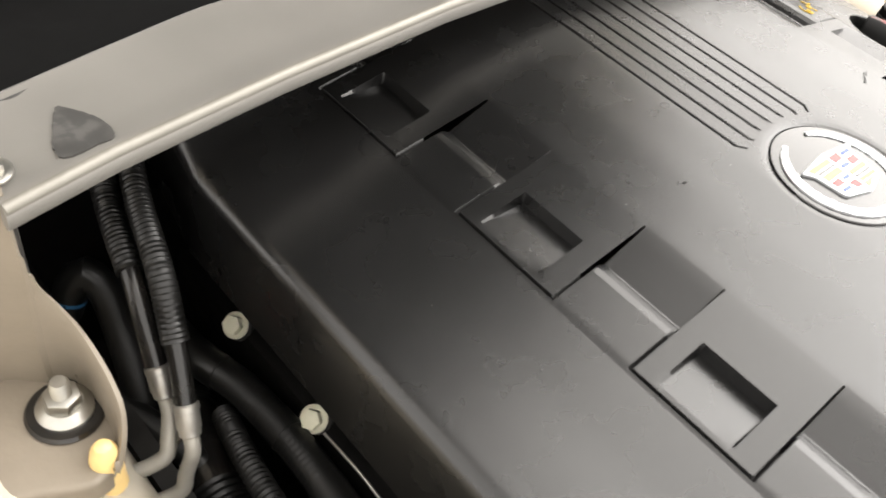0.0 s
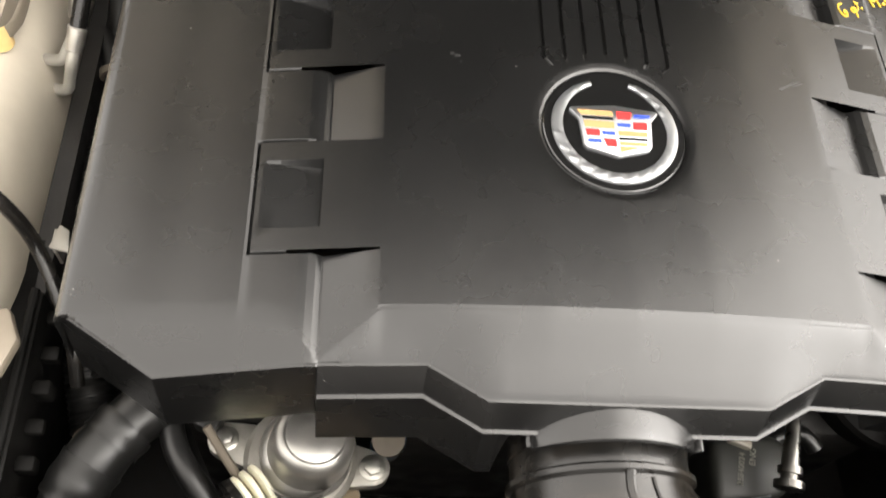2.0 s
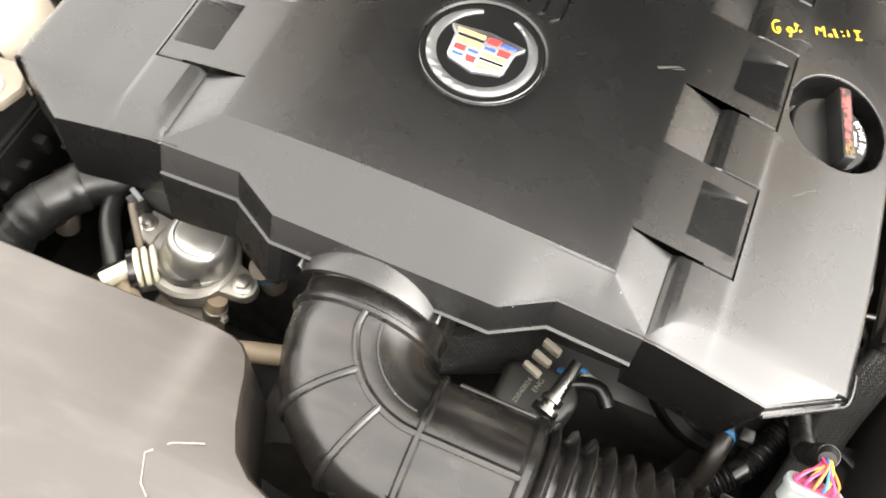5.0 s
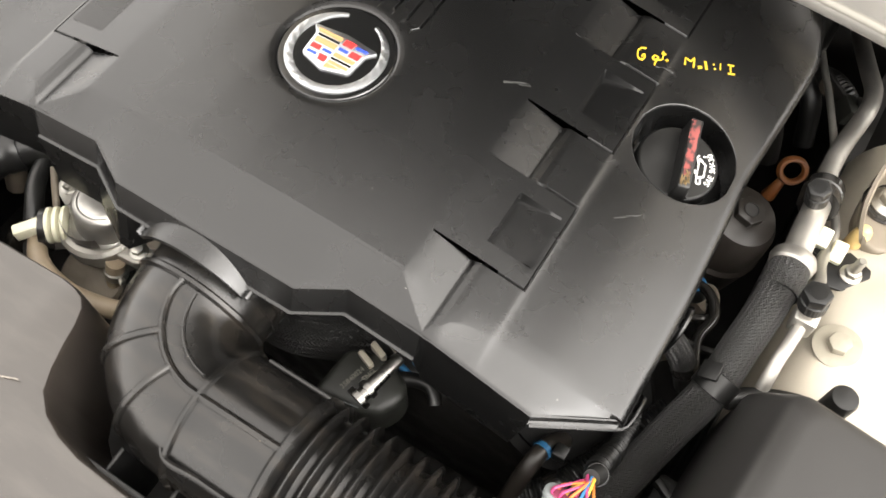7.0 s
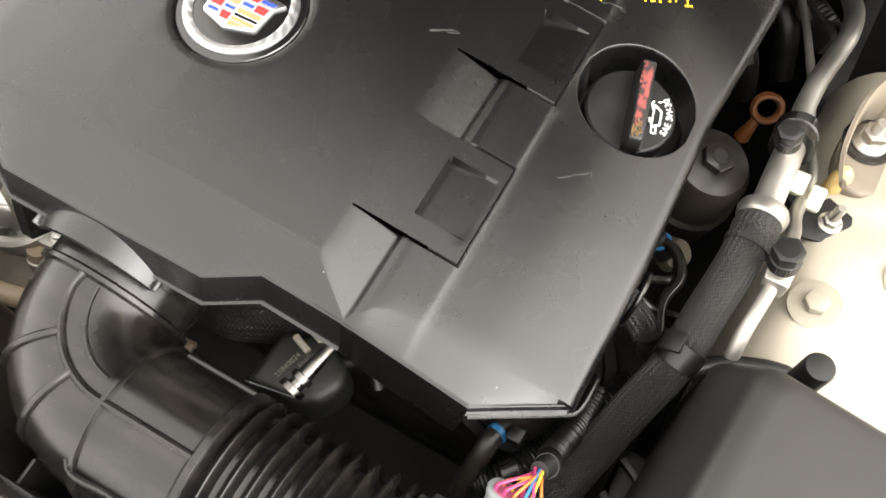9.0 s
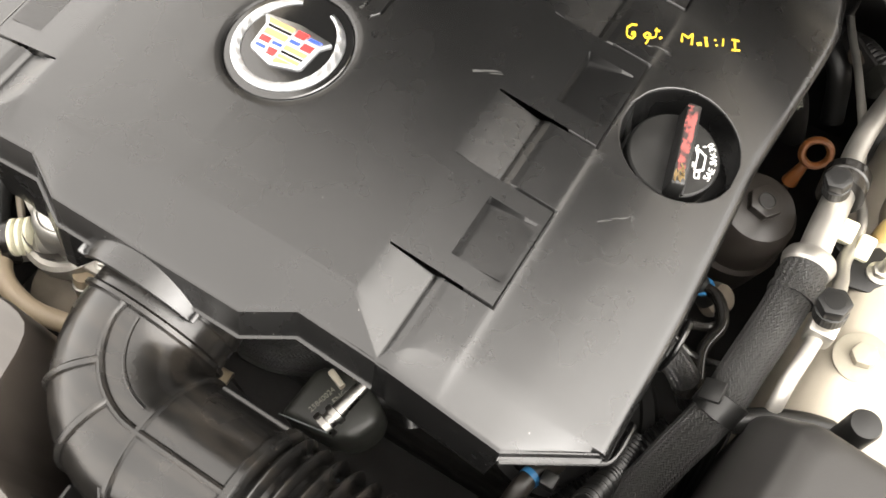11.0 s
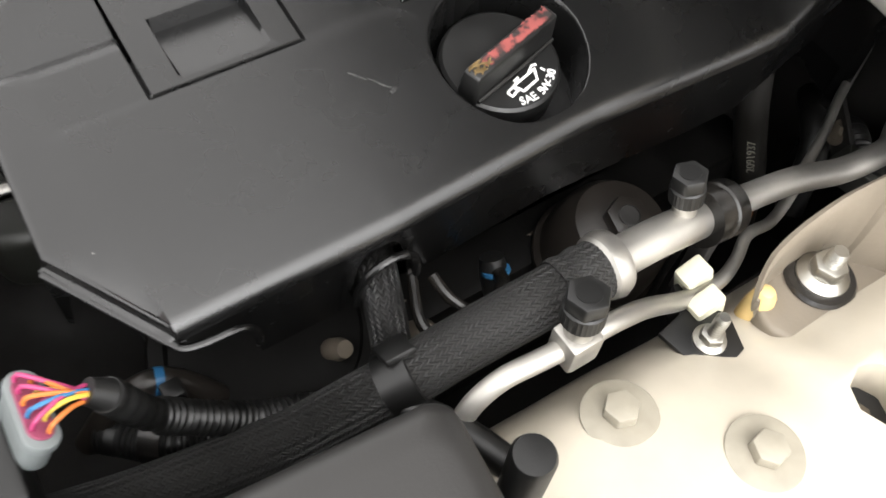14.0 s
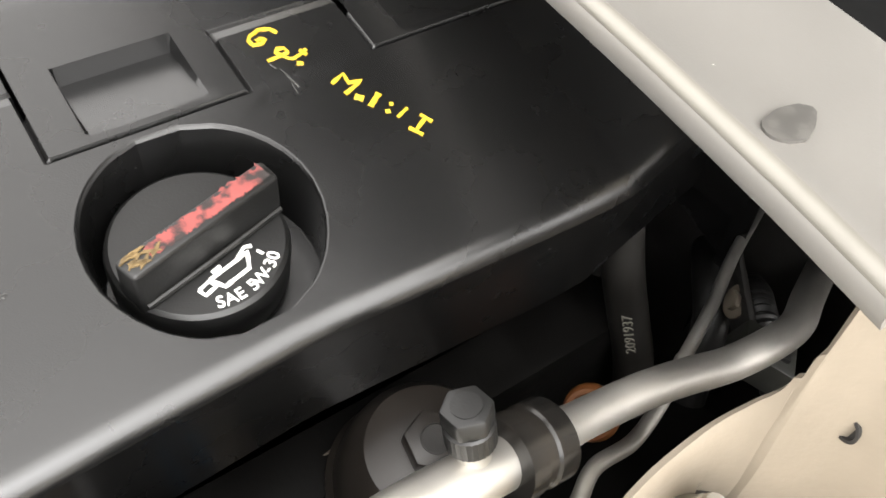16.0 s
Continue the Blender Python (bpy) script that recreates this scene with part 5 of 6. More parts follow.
def crimp_hose(path, sleeve_end, name, label, tail):
    """A hose in a ridged conduit, with bare woven hose, a crimped collar and a bent metal pipe at its end."""
    h = tagged(empty(name, path[-1]), label, "hose", group="crimped hoses")
    full = spline(path, 0.004)
    cut = int(len(full) * sleeve_end)
    part("conduit", tube(full[:cut], ridged(0.0083, 0.0034, 0.0004), 16, 0.0010), DULL, h, "ridged black conduit")
    part("hose", tube(full[cut - 4:], 0.0066, 16, 0.004), RUBBER, h)
    e, t = full[-1], (full[-1] - full[-4]).normalized()
    part("crimp", move(lathe([(0.0068, -0.003), (0.0079, -0.002), (0.0079, 0.0015), (0.0074, 0.002), (0.0074, 0.012), (0.0066, 0.014), (0.0066, 0.017), (0.0050, 0.0185)], 24), aim(e, t)), ALU, h, "aluminium crimp collar")
    q = e + t * 0.016
    part("pipe", tube([q, q + t * 0.012] + tail, 0.0050, 14, 0.003), TUBE, h, "bent aluminium pipe")
    settle(h, -0.012, 0.008, 0.0)


TUBE = material("dull grey tube", (0.34, 0.325, 0.29), 0.5, 0.4, mottle=0.12, mottle_size=40)
crimp_hose([(-0.320, 0.40, 0.825), (-0.342, 0.340, 0.832), (-0.362, 0.280, 0.833), (-0.373, 0.235, 0.826), (-0.380, 0.206, 0.807), (-0.384, 0.188, 0.788)], 0.76, "refrigerant_hose", "black hose in ridged conduit with aluminium crimp end", [(-0.395, 0.160, 0.755), (-0.399, 0.156, 0.748), (-0.408, 0.158, 0.742), (-0.425, 0.165, 0.735)])
crimp_hose([(-0.300, 0.39, 0.83), (-0.326, 0.325, 0.842), (-0.348, 0.268, 0.845), (-0.363, 0.215, 0.835), (-0.374, 0.180, 0.805), (-0.3815, 0.160, 0.780)], 0.86, "refrigerant_hose", "black hose in ridged conduit with aluminium crimp end", [(-0.394, 0.143, 0.738), (-0.397, 0.141, 0.728), (-0.404, 0.143, 0.722), (-0.420, 0.150, 0.715)])
fat = tagged(empty("wiring_conduit", (-0.355, 0.1, 0.68)), "thick ridged black wiring conduit along the engine", "conduit")
part("conduit", tube([(-0.345, 0.30, 0.660), (-0.362, 0.235, 0.665), (-0.376, 0.175, 0.668), (-0.383, 0.11, 0.666), (-0.382, 0.03, 0.660), (-0.375, -0.05, 0.65), (-0.36, -0.12, 0.63)], ridged(0.0200, 0.0052, 0.0008), 20, 0.0014), DULL, fat)
part("tape", tube([(-0.3645, 0.225, 0.6655), (-0.372, 0.195, 0.6672), (-0.378, 0.162, 0.668)], 0.0213, 20, 0.004), RUBBER, fat, "wrap of black tape")
strip = tagged(empty("gasket_strip", (-0.307, 0.09, 0.72)), "thin bright metal edge beside the valve cover", "metal strip")
part("edge", tube([(-0.316, 0.130, 0.726), (-0.3155, 0.092, 0.728), (-0.3165, 0.060, 0.727)], 0.0012, 8, 0.01), STEEL, strip)
slim = tagged(empty("slim_conduit", (-0.33, 0.1, 0.72)), "taped black conduit beside the engine cover", "conduit")
SLIM = spline([(-0.345, 0.30, 0.700), (-0.346, 0.240, 0.712), (-0.337, 0.197, 0.716), (-0.333, 0.147, 0.716), (-0.334, 0.100, 0.716), (-0.340, 0.050, 0.720), (-0.352, 0.010, 0.712), (-0.352, -0.06, 0.69)], 0.004)
part("conduit", tube(SLIM, ridged(0.0125, 0.0042, 0.0002), 18, 0.0014), DULL, slim)
for k, n_seg in ((14, 8), (34, 5), (48, 9)):
    part("tape", tube(SLIM[k:k + n_seg], 0.0132, 18, smooth=False), DULL, slim, "wrap of black tape")
ridge_hose = tagged(empty("ridged_conduit", (-0.37, 0.08, 0.71)), "ridged black conduit beside the inner fender", "conduit")
part("conduit", tube([(-0.350, 0.20, 0.690), (-0.361, 0.160, 0.708), (-0.369, 0.110, 0.718), (-0.373, 0.060, 0.722), (-0.374, 0.020, 0.716), (-0.366, -0.03, 0.70), (-0.35, -0.09, 0.68)], ridged(0.0085, 0.0042, 0.0009), 16, 0.0011), DULL, ridge_hose)
part("tape", tube([(-0.3715, 0.090, 0.7205), (-0.3725, 0.070, 0.7220)], 0.0101, 16, smooth=False), RUBBER, ridge_hose, "wrap of black tape")
part("tie", move(lathe([(0.0094, -0.002), (0.0106, -0.0015), (0.0106, 0.0015), (0.0094, 0.002)], 18, caps=False), aim((-0.3737, 0.035, 0.7200), (0.0, 1, 0.1))), DULL, ridge_hose, "plastic tie")
tagged(part("junction_block", move(block(-0.022, 0.022, -0.030, 0.030, -0.02, 0.012, 0.004), Matrix.Translation((-0.352, -0.005, 0.690)) @ Matrix.Rotation(radians(12), 4, "Z")), DULL), "dark plastic junction block among the conduits", "junction block")
loop = tagged(empty("taped_loop", (-0.385, 0.30, 0.69)), "taped black wiring loop near the bulkhead", "wiring")
part("sleeve", tube([(-0.412, 0.318, 0.715), (-0.407, 0.306, 0.742), (-0.400, 0.306, 0.762), (-0.391, 0.302, 0.772), (-0.384, 0.292, 0.757), (-0.384, 0.276, 0.73), (-0.388, 0.252, 0.70), (-0.394, 0.235, 0.67)], 0.0115, 16), DULL, loop)
part("blue_tape", move(lathe([(0.0119, -0.0016), (0.0121, 0.0016)], 18, caps=False), aim((-0.4035, 0.3055, 0.752), (0.3, 0.05, 0.9))), BLUE, loop, "thin band of blue tape")
dp = tagged(empty("dusty_pipe", (-0.385, 0.20, 0.68)), "dusty grey pipe with a flange below the hoses", "pipe")
part("pipe", tube([(-0.402, 0.245, 0.690), (-0.392, 0.215, 0.688), (-0.383, 0.190, 0.682), (-0.374, 0.165, 0.674)], 0.0105, 18), DULL, dp)
part("flange", move(lathe([(0.0105, -0.004), (0.0145, -0.003), (0.0145, 0.003), (0.0105, 0.004)], 22), aim((-0.3875, 0.2025, 0.6855), (0.3, -0.9, -0.25))), GRIME, dp)
LINER = material("grey liner", (0.06, 0.057, 0.052), 0.6, mottle=0.15, mottle_size=10, grain=0.2)
liner = tagged(empty("grey_liner", (-0.44, 0.37, 0.60)), "plain grey side liner behind the hoses", "liner")
part("panel", block(-0.450, -0.435, 0.285, 0.46, 0.60, 0.862, 0.003), LINER, liner)
part("upper_flange", block(-0.454, -0.430, 0.285, 0.46, 0.8625, 0.870, 0.003), LINER, liner)
part("front_flange", block(-0.4347, -0.4285, 0.285, 0.296, 0.61, 0.860, 0.002), LINER, liner)
wires = tagged(empty("wire_bundle", (-0.402, 0.23, 0.72)), "small bundle of red, orange and white wires", "wires")
for k, mat in enumerate((ERED, AMBER, ERED, WHITE)):
    part("wire", tube([(-0.417 + 0.0018 * k, 0.256, 0.728), (-0.420 + 0.0018 * k, 0.248, 0.722), (-0.423 + 0.0018 * k, 0.241, 0.712)], 0.0008, 6), mat, wires)
tagged(part("dark_casting", block(-0.385, -0.345, 0.16, 0.30, 0.62, 0.665, 0.008), GRIME), "grimy casting below the hoses", "casting")
tagged(part("black_cable", tube([(-0.54, 0.040, 0.822), (-0.473, 0.019, 0.8185), (-0.441, 0.007, 0.8165), (-0.414, -0.005, 0.803), (-0.401, -0.011, 0.775), (-0.392, -0.022, 0.752), (-0.380, -0.045, 0.738), (-0.366, -0.078, 0.725), (-0.362, -0.105, 0.70)], 0.0055, 12), RUBBER), "black cable lying over the inner fender", "cable")
sb = tagged(empty("small_bracket", (-0.392, 0.01, 0.70)), "small pale metal bracket below the cable", "bracket")
part("plate", prism([(-0.399, 0.000), (-0.383, -0.004), (-0.386, 0.016), (-0.394, 0.021)], 0.716, 0.719, 0.0008), TUBE, sb)
part("leg", move(block(-0.0015, 0.0015, -0.008, 0.008, -0.03, 0.0, 0.0005), Matrix.Translation((-0.3965, 0.010, 0.717))), TUBE, sb)
lb = tagged(empty("front_mount_bracket", (-0.425, -0.08, 0.74)), "cream mounting bracket, toned down for shade with gold, with a zinc stud", "bracket")
# Gold replaces the cream here to tone down an over-lit foot.
part("foot", prism([(-0.446, -0.100), (-0.410, -0.104), (-0.402, -0.078), (-0.412, -0.055), (-0.445, -0.057)], 0.740, 0.752, 0.003), GOLD, lb)
hex_bolt("nut", (-0.4275, -0.088, 0.752), (0, 0, 1), 0.0085, STEEL, lb, washer=1.5, height=0.9, dome=0.02)
settle(lb, 0.016, -0.020, 0.020)
side_liner = tagged(empty("side_liner_front", (-0.42, -0.15, 0.55)), "black plastic side liner at the front of the bay", "liner")
part("wall", block(-0.4035, -0.392, -0.26, -0.04, 0.55, 0.725, 0.003), DEEP_BLACK, side_liner)
# Black sheet added to keep the gap towards the fender dark.
part("gap_filler", block(-0.64, -0.4045, -0.33, 0.02, 0.66, 0.700, 0.004), DEEP_BLACK, side_liner)
part("upper_bead", tube([(-0.398, -0.26, 0.726), (-0.398, -0.15, 0.727), (-0.398, -0.04, 0.726)], 0.0035, 10, 0.02), DEEP_BLACK, side_liner)
for k in range(6):
    y = -0.20 + 0.028 * k
    tagged(part("clip", block(-0.392, -0.378, y, y + 0.012, 0.690 + 0.004 * (k % 3), 0.706 + 0.004 * (k % 2), 0.003), DEEP_BLACK), "small black wiring clip on the side liner", "clip", group="wiring clips")
tagged(part("seal_edge", tube([(-0.478, -0.32, 0.800), (-0.459, -0.244, 0.800), (-0.443, -0.119, 0.800), (-0.439, -0.08, 0.795)], 0.0026, 8), SHROUD), "thin dark edge of the fender seal", "seal")
for x, y, w, d, h, turn in ((-0.452, -0.150, 0.011, 0.008, 0.022, 20), (-0.434, -0.176, 0.008, 0.007, 0.014, -15), (-0.466, -0.118, 0.009, 0.010, 0.017, 35), (-0.425, -0.138, 0.007, 0.009, 0.015, 5)):
    relay = tagged(empty("relay", (x, y, 0.70)), "small black relay standing on the side liner", "relay", group="relays")
    m = Matrix.Translation((x, y, 0.699)) @ Matrix.Rotation(radians(turn), 4, "Z")
    part("housing", move(block(-w, w, -d, d, 0, h, 0.002), m), DEEP_BLACK, relay)
    part("cap", move(block(-w * 0.7, w * 0.7, -d * 0.7, d * 0.7, h - 0.001, h + 0.003, 0.001), m), DEEP_BLACK, relay)
slats = tagged(empty("fender_vent", (-0.53, -0.19, 0.79)), "pale vent with small cells beside the bay", "vent")
CELL = material("pale vent plastic", (0.34, 0.33, 0.30), 0.5, mottle=0.1)
for k in range(9):
    for c in range(3):
        part("cell", block(-0.575 + 0.031 * c, -0.549 + 0.031 * c, -0.33 + 0.0235 * k, -0.311 + 0.0235 * k, 0.79, 0.7975, 0.002), CELL, slats)
tagged(part("fender_liner_left", block(-0.58, -0.462, -0.34, -0.09, 0.775, 0.794, 0.004), DARK), "dark plastic fender liner", "liner")

# ---- the right of the bay: air conditioning lines ----
line = tagged(empty("suction_line", (0.385, 0.05, 0.80)), "thick woven-sleeved refrigerant hose joined to an aluminium pipe", "refrigerant line")
part("sleeve", tube([(0.318, -0.235, 0.722), (0.340, -0.175, 0.740), (0.3535, -0.125, 0.752), (0.3620, -0.0935, 0.7615), (0.3690, -0.070, 0.7775), (0.3750, -0.052, 0.7920), (0.3792, -0.033, 0.8025), (0.3812, -0.007, 0.8095), (0.3838, 0.018, 0.8165), (0.3858, 0.042, 0.8212), (0.387, 0.074, 0.8228)], 0.0153, 28), BRAID, line, "woven black sleeve")
part("cuff", move(tube([(0.3865, 0.050, 0.8215), (0.387, 0.064, 0.8225), (0.387, 0.079, 0.8230)], lambda s: 0.0168 + 0.0006 * math.sin(s * 500), 30, 0.002), Matrix.Identity(4)), BRAID, line)
part("ferrule", move(lathe([(0.0140, -0.010), (0.0178, -0.006), (0.0190, 0.0), (0.0176, 0.004), (0.0115, 0.0055)], 36), aim((0.387, 0.081, 0.8230), (0, 1, -0.06))), ALU, line, "aluminium ferrule")
part("pipe", tube([(0.387, 0.081, 0.8230), (0.386, 0.115, 0.8185), (0.3860, 0.140, 0.8140), (0.3855, 0.166, 0.8080), (0.3835, 0.198, 0.7965), (0.3845, 0.233, 0.7885), (0.3870, 0.259, 0.7815), (0.3905, 0.286, 0.7735), (0.3930, 0.311, 0.7715), (0.3905, 0.342, 0.7640), (0.3795, 0.369, 0.7575), (0.360, 0.420, 0.7430), (0.345, 0.46, 0.735)], lambda s: 0.0112 - 0.0026 * min(1.0, max(0.0, (s - 0.075) / 0.04)), 22), ALU, line, "bent aluminium pipe")
part("rubber_band", move(lathe([(0.0112, -0.013), (0.0172, -0.0125), (0.0172, -0.004), (0.0160, -0.003), (0.0160, 0.002), (0.0172, 0.003), (0.0172, 0.0125), (0.0112, 0.013)], 32), aim((0.3857, 0.1625, 0.8090), (-0.03, 1, -0.28))), RUBBER, line, "black rubber mounting band")
part("band_bracket", move(block(-0.006, 0.006, -0.004, 0.004, -0.075, -0.008, 0.001), Matrix.Translation((0.392, 0.160, 0.812))), DARK, line)


def knurled(r, z0, z1, teeth=30):
    """A ring with fine upright ribs."""
    bm = lathe([(r * 0.9, z0), (r, z0 + 0.001), (r, z1 - 0.001), (r * 0.92, z1)], teeth * 2)
    for v in bm.verts:
        k = round(math.atan2(v.co.y, v.co.x) / math.pi * teeth)
        if k % 2:
            v.co.x *= 0.972
            v.co.y *= 0.972
    return bm


def service_cap(parent, base, axis, r):
    """A threaded black cap with a hexagon top on a short aluminium port."""
    m = aim(base, axis)
    part("port", move(lathe([(r * 0.72, -0.006), (r * 0.72, 0.006), (r * 0.82, 0.0065), (r * 0.82, 0.010), (r * 0.6, 0.011)], 24), m), ALU, parent, "aluminium port")
    part("cap", move(merge(knurled(r * 1.04, 0.009, 0.0205), prism(ngon(6, r * 1.08, 0.2), 0.0200, 0.0295, 0.0014), move(lathe([(r * 0.62, 0.0), (r * 0.62, 0.0008), (r * 0.5, 0.0009)], 18), Matrix.Translation((0, 0, 0.0292)))), m), DULL, parent, "black hexagonal service cap")


service_cap(line, (0.3825, 0.1385, 0.8240), (-0.18, -0.08, 1), 0.0092)
small = tagged(empty("liquid_line", (0.411, 0.06, 0.79)), "slim bent aluminium refrigerant pipe with a service port", "refrigerant line")
part("pipe", tube([(0.4125, -0.036, 0.72), (0.412, -0.030, 0.765), (0.410, -0.019, 0.803), (0.4095, -0.002, 0.8165), (0.4115, 0.018, 0.8195), (0.4135, 0.040, 0.8205), (0.4140, 0.062, 0.8195), (0.4130, 0.084, 0.811), (0.4115, 0.103, 0.797), (0.4115, 0.120, 0.785), (0.4130, 0.138, 0.780), (0.4120, 0.160, 0.778), (0.4055, 0.179, 0.776), (0.3960, 0.198, 0.774), (0.3925, 0.228, 0.762), (0.3835, 0.256, 0.7605), (0.3725, 0.280, 0.7620)], lambda s: 0.0056 - 0.0018 * min(1.0, max(0.0, (s - 0.24) / 0.06)), 16, 0.004), ALU, small)
part("tail", tube([(0.3740, 0.277, 0.7618), (0.3562, 0.319, 0.7575), (0.3369, 0.358, 0.7550), (0.3143, 0.412, 0.7495), (0.300, 0.445, 0.745)], 0.0036, 12), ALU, small, "thin end of the pipe")
part("fitting", move(block(-0.0095, 0.0095, -0.010, 0.010, -0.012, 0.010, 0.003), Matrix.Translation((0.4135, 0.040, 0.822))), ALU, small)
service_cap(small, (0.4125, 0.0405, 0.8310), (-0.12, 0.06, 1), 0.0106)
pclip = tagged(empty("pipe_clip", (0.412, 0.15, 0.77)), "off-white nylon clip holding the slim pipe", "pipe clip")
part("jaw", move(block(-0.007, 0.007, -0.009, 0.009, -0.014, 0.014, 0.002), Matrix.Translation((0.4035, 0.145, 0.778)) @ Matrix.Rotation(radians(20), 4, "X")), NYLON, pclip)
part("jaw", move(block(-0.006, 0.006, -0.010, 0.010, -0.012, 0.012, 0.002), Matrix.Translation((0.4205, 0.139, 0.777)) @ Matrix.Rotation(radians(20), 4, "X")), NYLON, pclip)
part("bridge", block(0.402, 0.423, 0.138, 0.148, 0.763, 0.770, 0.001), NYLON, pclip)
bkt = tagged(empty("pipe_bracket", (0.443, 0.13, 0.785)), "flat black steel bracket on a zinc stud", "bracket")
part("plate", prism([(0.420, 0.140), (0.425, 0.111), (0.4545, 0.116), (0.462, 0.124), (0.457, 0.146), (0.436, 0.154)], 0.7595, 0.7630, 0.0008), DULL, bkt)
part("arm", prism([(0.405, 0.140), (0.424, 0.128), (0.430, 0.150), (0.410, 0.160)], 0.742, 0.7620, 0.001), DULL, bkt)
part("nut", move(merge(lathe([(0.0095, 0), (0.0095, 0.002), (0.007, 0.004)], 24), prism(ngon(6, 0.0072), 0.003, 0.009, 0.0008)), Matrix.Translation((0.4430, 0.132, 0.7630))), STEEL, bkt, "zinc nut")
part("stud", move(lathe([(0.0040, 0.0)] + [(0.0042 if k % 2 else 0.0037, 0.004 + 0.0012 * k) for k in range(18)] + [(0.0030, 0.0265)], 14), Matrix.Translation((0.4430, 0.132, 0.7630))), STEEL, bkt, "threaded zinc stud")
settle(bkt, -0.005, -0.007, 0.0155)

# oil filter housing, dipstick ring, label tag
filt = tagged(empty("oil_filter_housing", (0.338, 0.155, 0.65)), "black oil filter housing cap with a hexagon on top", "oil filter")
FT = aim((0.3345, 0.150, 0.698), (0.22, 0.02, 1))
part("cap", move(lathe([(0.043, -0.04), (0.044, 0.0), (0.0445, 0.008), (0.041, 0.012), (0.040, 0.030), (0.037, 0.046), (0.031, 0.056), (0.020, 0.060), (0.012, 0.061)], 44), FT), FILTER, filt)
hexm = prism(ngon(6, 0.0150, 0.3), 0.059, 0.069, 0.0012)
part("hexagon", move(hexm, FT), FILTER, filt)
part("hex_socket", move(lathe([(0.0075, 0.0685), (0.0075, 0.0698), (0.0068, 0.0702), (0.0066, 0.0692)], 20), FT), DARK, filt)
settle(filt, -0.007, 0.003, -0.005)
ring = tagged(empty("dipstick_handle", (0.358, 0.205, 0.74)), "worn orange dipstick pull ring", "dipstick")
RG = aim((0.3575, 0.207, 0.772), (0.25, -0.75, 0.62))
torus = [(0.0118 + 0.0034 * math.cos(2 * math.pi * k / 10), 0.005 * math.sin(2 * math.pi * k / 10)) for k in range(11)]
part("loop", move(lathe(torus, 32, caps=False), RG), ORANGE, ring)
part("stem", tube([(0.3535, 0.199, 0.762), (0.351, 0.193, 0.752), (0.349, 0.189, 0.742)], lambda s: 0.0042 + 0.14 * s, 12), ORANGE, ring)
part("blade", tube([(0.349, 0.189, 0.743), (0.347, 0.186, 0.70), (0.346, 0.185, 0.65)], 0.003, 10), DARK, ring, "dark dipstick shaft")
settle(ring, 0.002, 0.033, -0.043)
HOSE = material("dark grey hose rubber", (0.010, 0.0092, 0.008), 0.5, mottle=0.25, mottle_size=25)
ntube = tagged(empty("printed_hose", (0.34, 0.295, 0.66)), "dark rubber hose with a faded printed number", "hose")
part("hose", tube([(0.334, 0.322, 0.630), (0.325, 0.318, 0.675), (0.314, 0.314, 0.708), (0.302, 0.311, 0.742), (0.288, 0.309, 0.79)], 0.0124, 20), HOSE, ntube)
up = Vector((-0.023, -0.007, 0.066)).normalized()
out = Vector((0.17, -0.30, 0.40))
out = (out - out.dot(up) * up).normalized()
side_way = out.cross(up)
at = Vector((0.3155, 0.3145, 0.7035)) + out * 0.0126
writing("number", "2091937", 0.0085, Matrix(((up.x, side_way.x, out.x, at.x), (up.y, side_way.y, out.y, at.y), (up.z, side_way.z, out.z, at.z), (0, 0, 0, 1))), PRINT, ntube)

# clutter under the brace on the right
tagged(part("rear_conduit", tube([(0.335, 0.40, 0.70), (0.352, 0.375, 0.725), (0.366, 0.358, 0.735), (0.382, 0.348, 0.730), (0.400, 0.345, 0.71)], ridged(0.0085, 0.004, 0.0008), 14, 0.0011), DULL), "ridged black conduit near the bulkhead", "conduit")
rc = tagged(empty("rear_connector", (0.375, 0.37, 0.72)), "dark grey wiring connector near the bulkhead", "connector")
part("body", move(block(-0.016, 0.016, -0.012, 0.012, -0.011, 0.011, 0.003), Matrix.Translation((0.385, 0.335, 0.735)) @ Matrix.Rotation(radians(35), 4, "Z") @ Matrix.Rotation(radians(20), 4, "Y")), SENSOR, rc)
part("latch", move(block(-0.006, 0.010, -0.005, 0.005, 0.010, 0.014, 0.001), Matrix.Translation((0.385, 0.335, 0.735)) @ Matrix.Rotation(radians(35), 4, "Z") @ Matrix.Rotation(radians(20), 4, "Y")), DULL, rc)
rb = tagged(empty("rear_bracket", (0.35, 0.36, 0.74)), "grimy steel bracket near the bulkhead", "bracket")
part("arm", move(block(-0.030, 0.030, -0.002, 0.002, -0.014, 0.014, 0.001), Matrix.Translation((0.352, 0.358, 0.765)) @ Matrix.Rotation(radians(-40), 4, "Z")), DARK, rb)
hex_bolt("bolt", (0.352, 0.355, 0.768), (-0.5, -0.7, 0.4), 0.006, GRIME, rb)
settle(rb, 0.0, 0.0, -0.035)
tagged(part("rear_hose", tube([(0.30, 0.40, 0.70), (0.322, 0.372, 0.715), (0.345, 0.352, 0.705), (0.36, 0.335, 0.66)], 0.011, 14), DULL), "black hose near the bulkhead", "hose")

